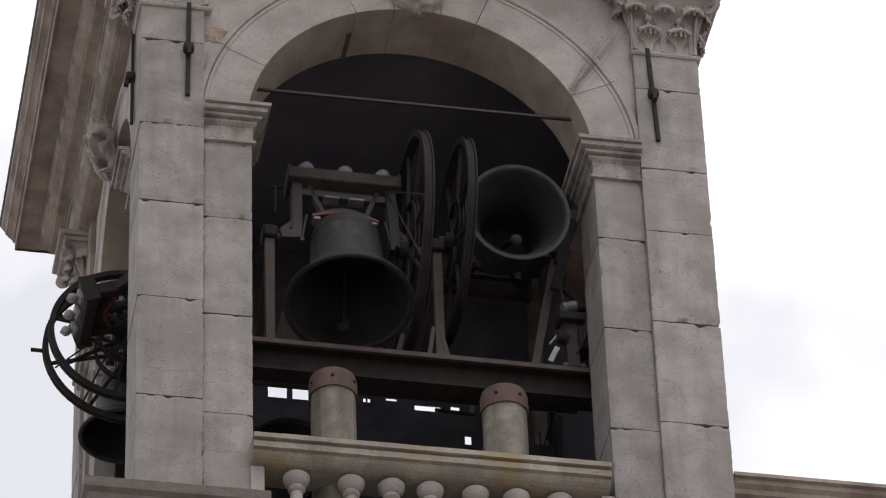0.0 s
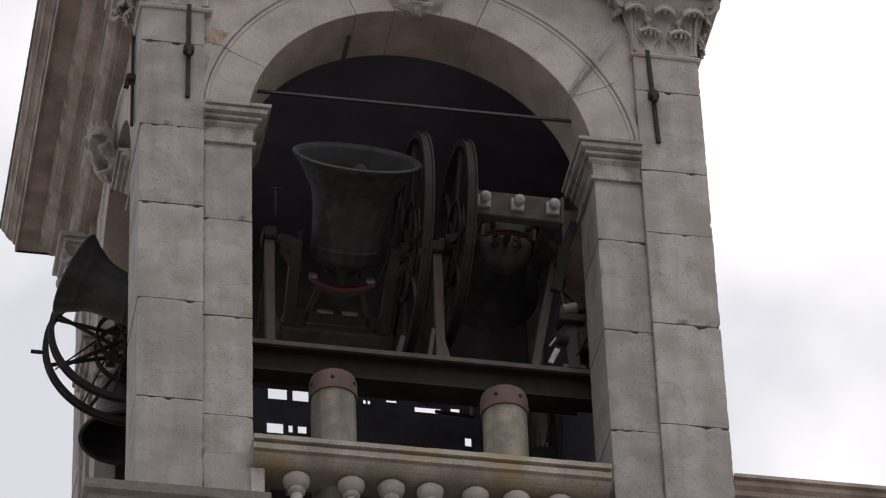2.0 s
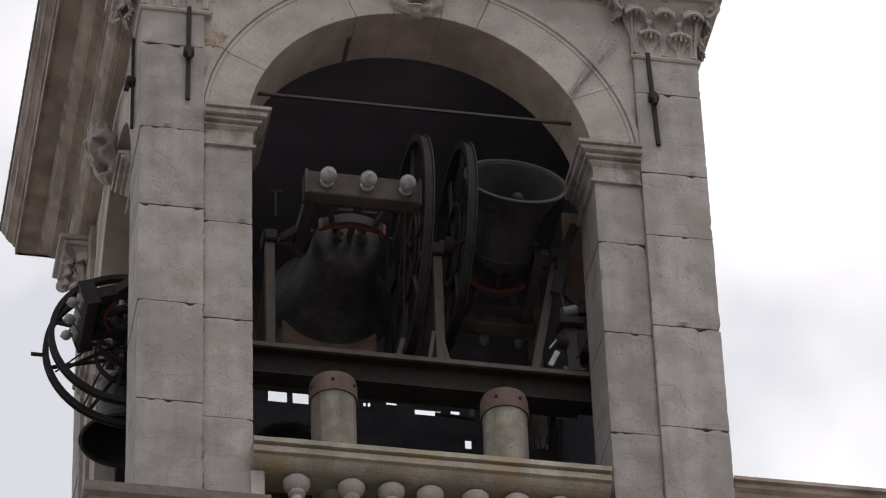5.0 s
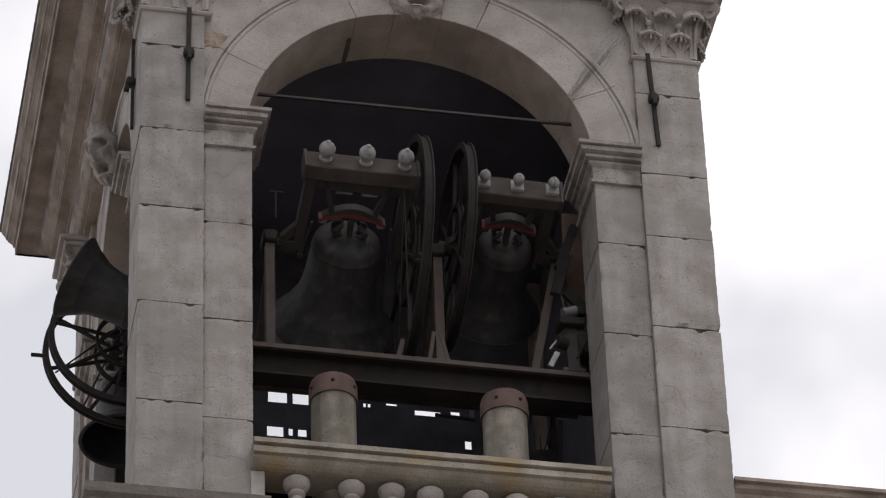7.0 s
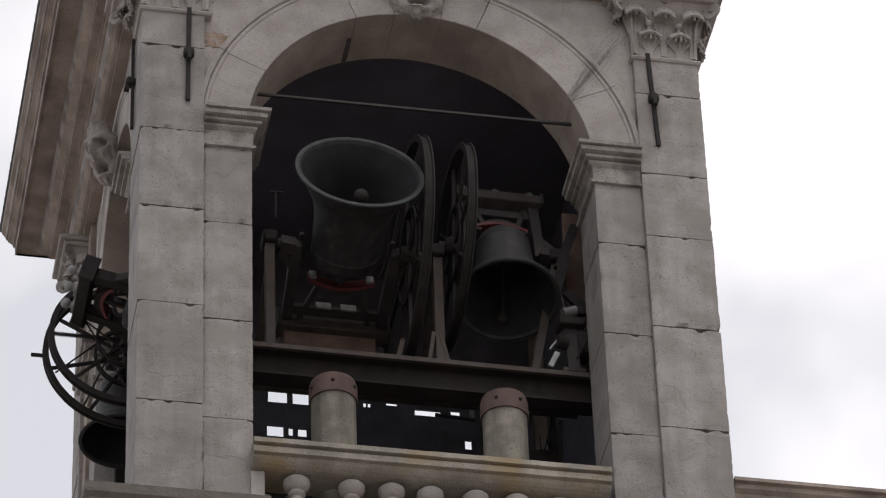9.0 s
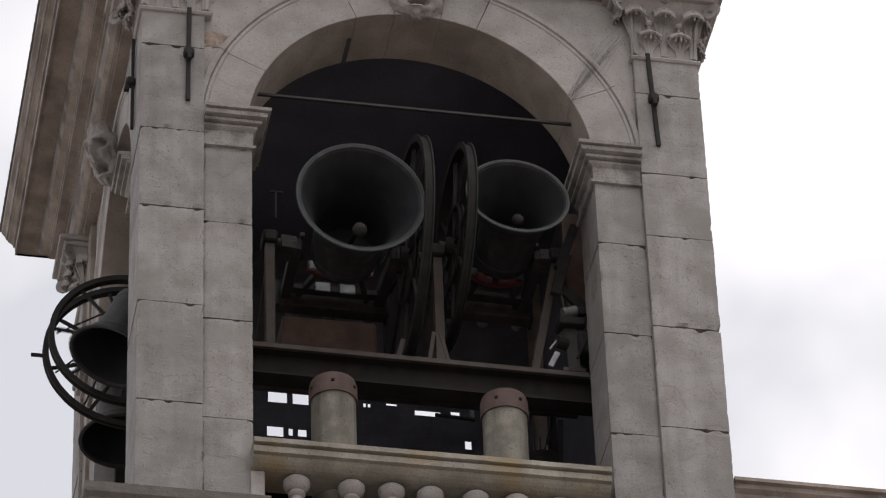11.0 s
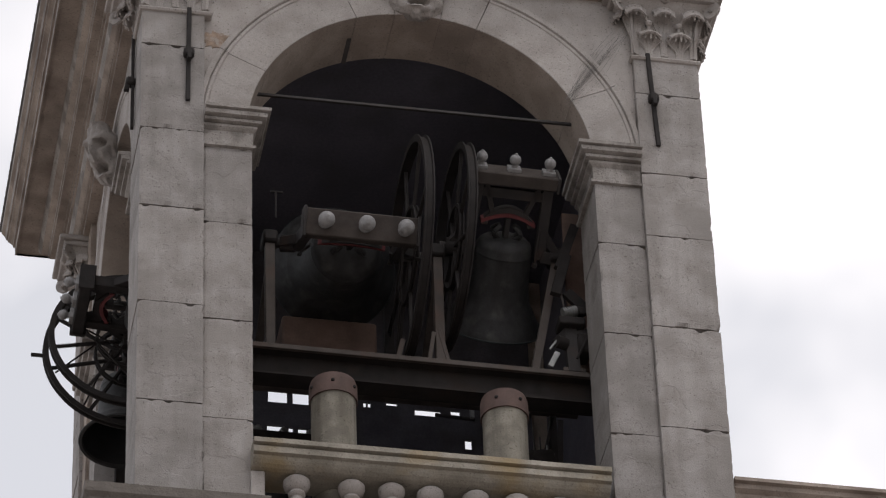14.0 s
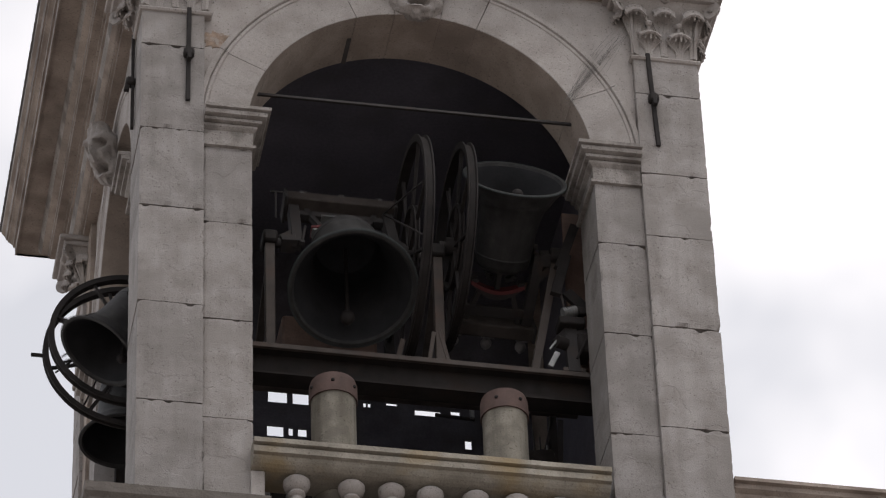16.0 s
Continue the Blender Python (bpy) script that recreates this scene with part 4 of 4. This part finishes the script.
# ---- added dark sheet, for machinery and shade in the back arch; gaps show sky ----
screen = thing("back_screen", pose(0, 0, 0), "added dark sheet with gaps closing the back arch", "screen")
GAPS = [(1.90, 2.095, 4.15, 4.365), (2.15, 2.315, 4.15, 4.36), (1.886, 2.055, 3.72, 3.86), (2.105, 2.15, 3.745, 3.85), (2.20, 2.29, 3.745, 3.85), (2.87, 2.90, 4.19, 4.255), (2.915, 2.945, 4.19, 4.255), (3.105, 3.215, 4.235, 4.28), (3.395, 3.665, 4.145, 4.225), (3.765, 3.86, 4.18, 4.245), (3.90, 3.97, 3.765, 3.885)]
xs = sorted({0.9, 4.6, *[g[0] for g in GAPS], *[g[1] for g in GAPS]})
for x0, x1 in zip(xs, xs[1:]):
    cuts = sorted((g[2], g[3]) for g in GAPS if g[0] < x1 - 1e-6 and g[1] > x0 + 1e-6)
    z = -0.9
    for a, b in cuts + [(6.1, 6.1)]:
        part("board", boxed(x0, x1, 4.02, 4.05, z, a), DARK_SHEET, screen, smooth=False)
        z = b

# brick-coloured back of a cupboard behind the great bell
chest = mesh_object("timber_housing", boxed(1.685, 2.598, 1.75, 2.20, 2.852, 3.43, 0.02), BRICK)
tagged(chest, "reddish brown housing behind the large bell", "housing")

# ---- the ringing machine at the right jamb ----
machine = thing("ringing_machine", pose(0, 0, 0), "dark ringing machine brackets and motor by the jamb", "machine")
part("arm", barred((4.20, 0.84, 3.55), (4.38, 0.84, 4.10), 0.09, 0.06, (0, 1, 0)), IRON, machine)
part("arm", barred((4.15, 0.83, 3.22), (4.28, 0.84, 3.72), 0.10, 0.06, (0, 1, 0)), IRON, machine)
part("gusset", barred((4.27, 0.88, 3.30), (4.47, 0.86, 3.06), 0.11, 0.05, (0, 1, 0)), IRON, machine)
part("stay", barred((4.23, 0.83, 3.05), (4.20, 0.84, 3.28), 0.022, 0.022, (0, 1, 0)), STEEL, machine)
motor = part("motor", rodded((4.20, 0.78, 2.955), (4.33, 0.78, 3.0), 0.055, 16), LAMP_GREY, machine, "pale metal motor")
part("end_bell", rodded((4.318, 0.78, 2.995), (4.35, 0.78, 3.006), 0.042, 14), IRON, motor)
for k in range(5):
    part("fin", rodded((4.215 + 0.022 * k, 0.78, 2.96 + 0.0076 * k), (4.221 + 0.022 * k, 0.78, 2.962 + 0.0076 * k), 0.060, 16), LAMP_GREY, motor)
part("terminal_box", boxed(4.32, 4.41, 0.76, 0.86, 2.96, 3.05, 0.01), IRON, machine)
part("shelf", boxed(4.15, 4.40, 0.72, 0.92, 2.80, 2.89, 0.01), IRON, machine)
part("flap", barred((4.33, 0.80, 2.74), (4.47, 0.80, 2.79), 0.07, 0.012, (0, 1, 0)), STEEL, machine)
part("column", barred((4.29, 0.84, 2.29), (4.27, 0.84, 2.80), 0.12, 0.09, (0, 1, 0)), STEEL, machine)
part("gearbox", boxed(4.33, 4.45, 0.74, 0.98, 2.50, 2.72, 0.025), IRON, machine)
part("arm", barred((4.12, 0.82, 2.62), (4.26, 0.82, 2.80), 0.07, 0.05, (0, 1, 0)), IRON, machine)
part("crank", rodded((4.12, 0.76, 2.60), (4.22, 0.80, 2.60), 0.06, 16), IRON, machine)
part("link", barred((4.05, 0.78, 2.30), (4.13, 0.78, 2.48), 0.055, 0.03, (0, 1, 0)), LAMP_GREY, machine, "pale metal link")
part("cable", rodded((4.30, 0.72, 2.38), (4.40, 0.72, 2.62), 0.012, 8), IRON, machine)
part("backing_board", boxed(4.33, 4.76, 1.12, 1.16, 2.29, 4.50, 0.006), BRICK, machine, "reddish brown backing board")
part("loop", barred((4.05, 0.77, 2.50), (4.13, 0.77, 2.62), 0.02, 0.02, (0, 1, 0)), LAMP_GREY, machine)
part("scrap_plate", barred((4.455, 0.74, 2.24), (4.475, 0.74, 2.42), 0.05, 0.02, (0, 1, 0)), LAMP_GREY, machine, "bare metal plate")
part("foot", boxed(4.18, 4.40, 0.80, 0.98, 2.286, 2.34, 0.01), RUSTY, machine)

# ---- dark gear standing behind the second pipe ----
gear = thing("winch", pose(0, 0, 0), "dark winch with cables and a steel blade behind the pipe", "winch")
part("blade", barred((4.285, 1.60, 1.70), (4.317, 1.60, 2.33), 0.055, 0.012, (0, 1, 0)), STEEL, gear, "grey steel blade")
part("stand", barred((4.24, 1.62, -0.9), (4.24, 1.62, 2.36), 0.07, 0.07, (0, 1, 0)), IRON, gear)
part("drum", rodded((4.02, 1.66, 1.82), (4.22, 1.66, 1.86), 0.13, 20), IRON, gear)
part("diagonal", barred((4.08, 1.60, 1.60), (4.24, 1.60, 2.34), 0.03, 0.03, (0, 1, 0)), IRON, gear)
for k in range(4):
    part("cable", rodded((4.06 + 0.05 * k, 1.56, 1.50), (4.03 + 0.065 * k, 1.56, 2.16 - 0.09 * k), 0.008, 7), LAMP_GREY if k == 2 else STEEL, gear)
bracket = tagged(mesh_object("wall_bracket", boxed(3.745, 3.785, 2.98, 3.02, 3.36, 3.50, 0.005), LAMP_GREY), "small pale metal bracket on a dark bar", "bracket")
bracket_bar = tagged(mesh_object("bracket_bar", barred((3.40, 3.03, 3.39), (3.80, 3.03, 3.37), 0.03, 0.03, (0, 0, 1)), STEEL), "thin dark steel bar that holds the bracket", "bar")

# ---- the church roof beside the tower ----
nave = tagged(mesh_object("nave_wall", boxed(5.52, 40, 0.3, 1.2, -26, 0.20), STONE), "limestone upper wall of the church beside the tower", "wall", kind="structure")
nave_c = [(0.0, 0.60), (-0.01, 0.555), (0.03, 0.545), (0.035, 0.50), (0.08, 0.47), (0.085, 0.42), (0.14, 0.39), (0.15, 0.30), (0.22, 0.27), (0.22, 0.20), (1.0, 0.20), (1.0, 0.60)]
tagged(mesh_object("nave_cornice", extruded(nave_c, 5.51, 40), SOFFIT), "dark weathered moulded cornice of the church", "cornice", kind="structure")


# ---- what moves: three bells swing on their axles ----
def swing(t, marks):
    """The angle at t by smooth passage through (seconds, degrees) marks."""
    for i in range(len(marks) - 1):
        (t1, a1), (t2, a2) = marks[i], marks[i + 1]
        if t <= t2 or i == len(marks) - 2:
            (t0, a0), (t3, a3) = marks[max(i - 1, 0)], marks[min(i + 2, len(marks) - 1)]
            m1 = (a2 - a0) / (t2 - t0)
            m2 = (a3 - a1) / (t3 - t1)
            h = t2 - t1
            u = (t - t1) / h
            return (2 * u**3 - 3 * u * u + 1) * a1 + (u**3 - 2 * u * u + u) * h * m1 + (3 * u * u - 2 * u**3) * a2 + (u**3 - u * u) * h * m2


TILT = 39.8
GREAT = [(-0.5, -4), (0, 50.7), (0.5, 100.4), (1, 138), (1.5, 160), (2, 167), (2.5, 157), (3, 131.6), (3.5, 91.8), (4, 40.7), (4.5, -13), (5, -52.5), (5.5, -73.5), (6, -76.5), (6.5, -61.2), (7, -32.8), (7.5, 13.6),
         (8, 65.5), (8.5, 115.4), (9, 148), (9.5, 164), (10, 166), (10.5, 152), (11, 125), (11.5, 84.8), (12, 33), (12.5, -19.7), (13, -55.5), (13.5, -74.3), (14, -76.5), (14.5, -62.7), (15, -34), (15.5, 13.7), (16, 65.5), (16.5, 115)]
SECOND = [(-0.35, -53.5), (0, -60), (0.35, -53.5), (0.55, -41.5), (0.8, -20.5), (1.05, 4.6), (1.25, 26), (1.5, 60), (1.7, 87.5), (1.95, 117.5), (2.05, 127), (2.3, 145), (2.55, 156), (2.85, 161), (3.15, 156)]
SIDE = [(-0.35, 113), (0, 118), (0.35, 113), (0.75, 74), (1.0, 44), (1.25, 5), (1.5, -30), (1.75, -74), (2.0, -99), (2.5, -112), (3.0, -99)]


def nearest(t, turns):
    return min(abs(t - q) for q in turns)


def rocking(t):
    """The lean of the rear bell, which rocks far over to both sides every 6.55 s."""
    w = 2 * math.pi * (t - 2.5) / 6.55
    return 6 + 123 * (1.08 * math.cos(w) - 0.08 * math.cos(3 * w))


def motions():
    times = [i / 10 for i in range(161)]
    walk(great_bell, [(t, pose(*BELL_1, TILT - swing(t, GREAT), 0.46)) for t in times])
    walk(second_bell, [(t, pose(*BELL_2, TILT - swing(nearest(t, (-3.65, 1.95, 7.55, 13.18, 18.8)), SECOND), 1.1)) for t in times])
    walk(rear_bell, [(t, pose(*BELL_5, rocking(t))) for t in times])
    walk(side_bell, [(t, pose(*BELL_3, -swing(nearest(t, (-2.75, 2.25, 7.25, 12.15, 17.08)), SIDE), 0, -90)) for t in times])


motions()
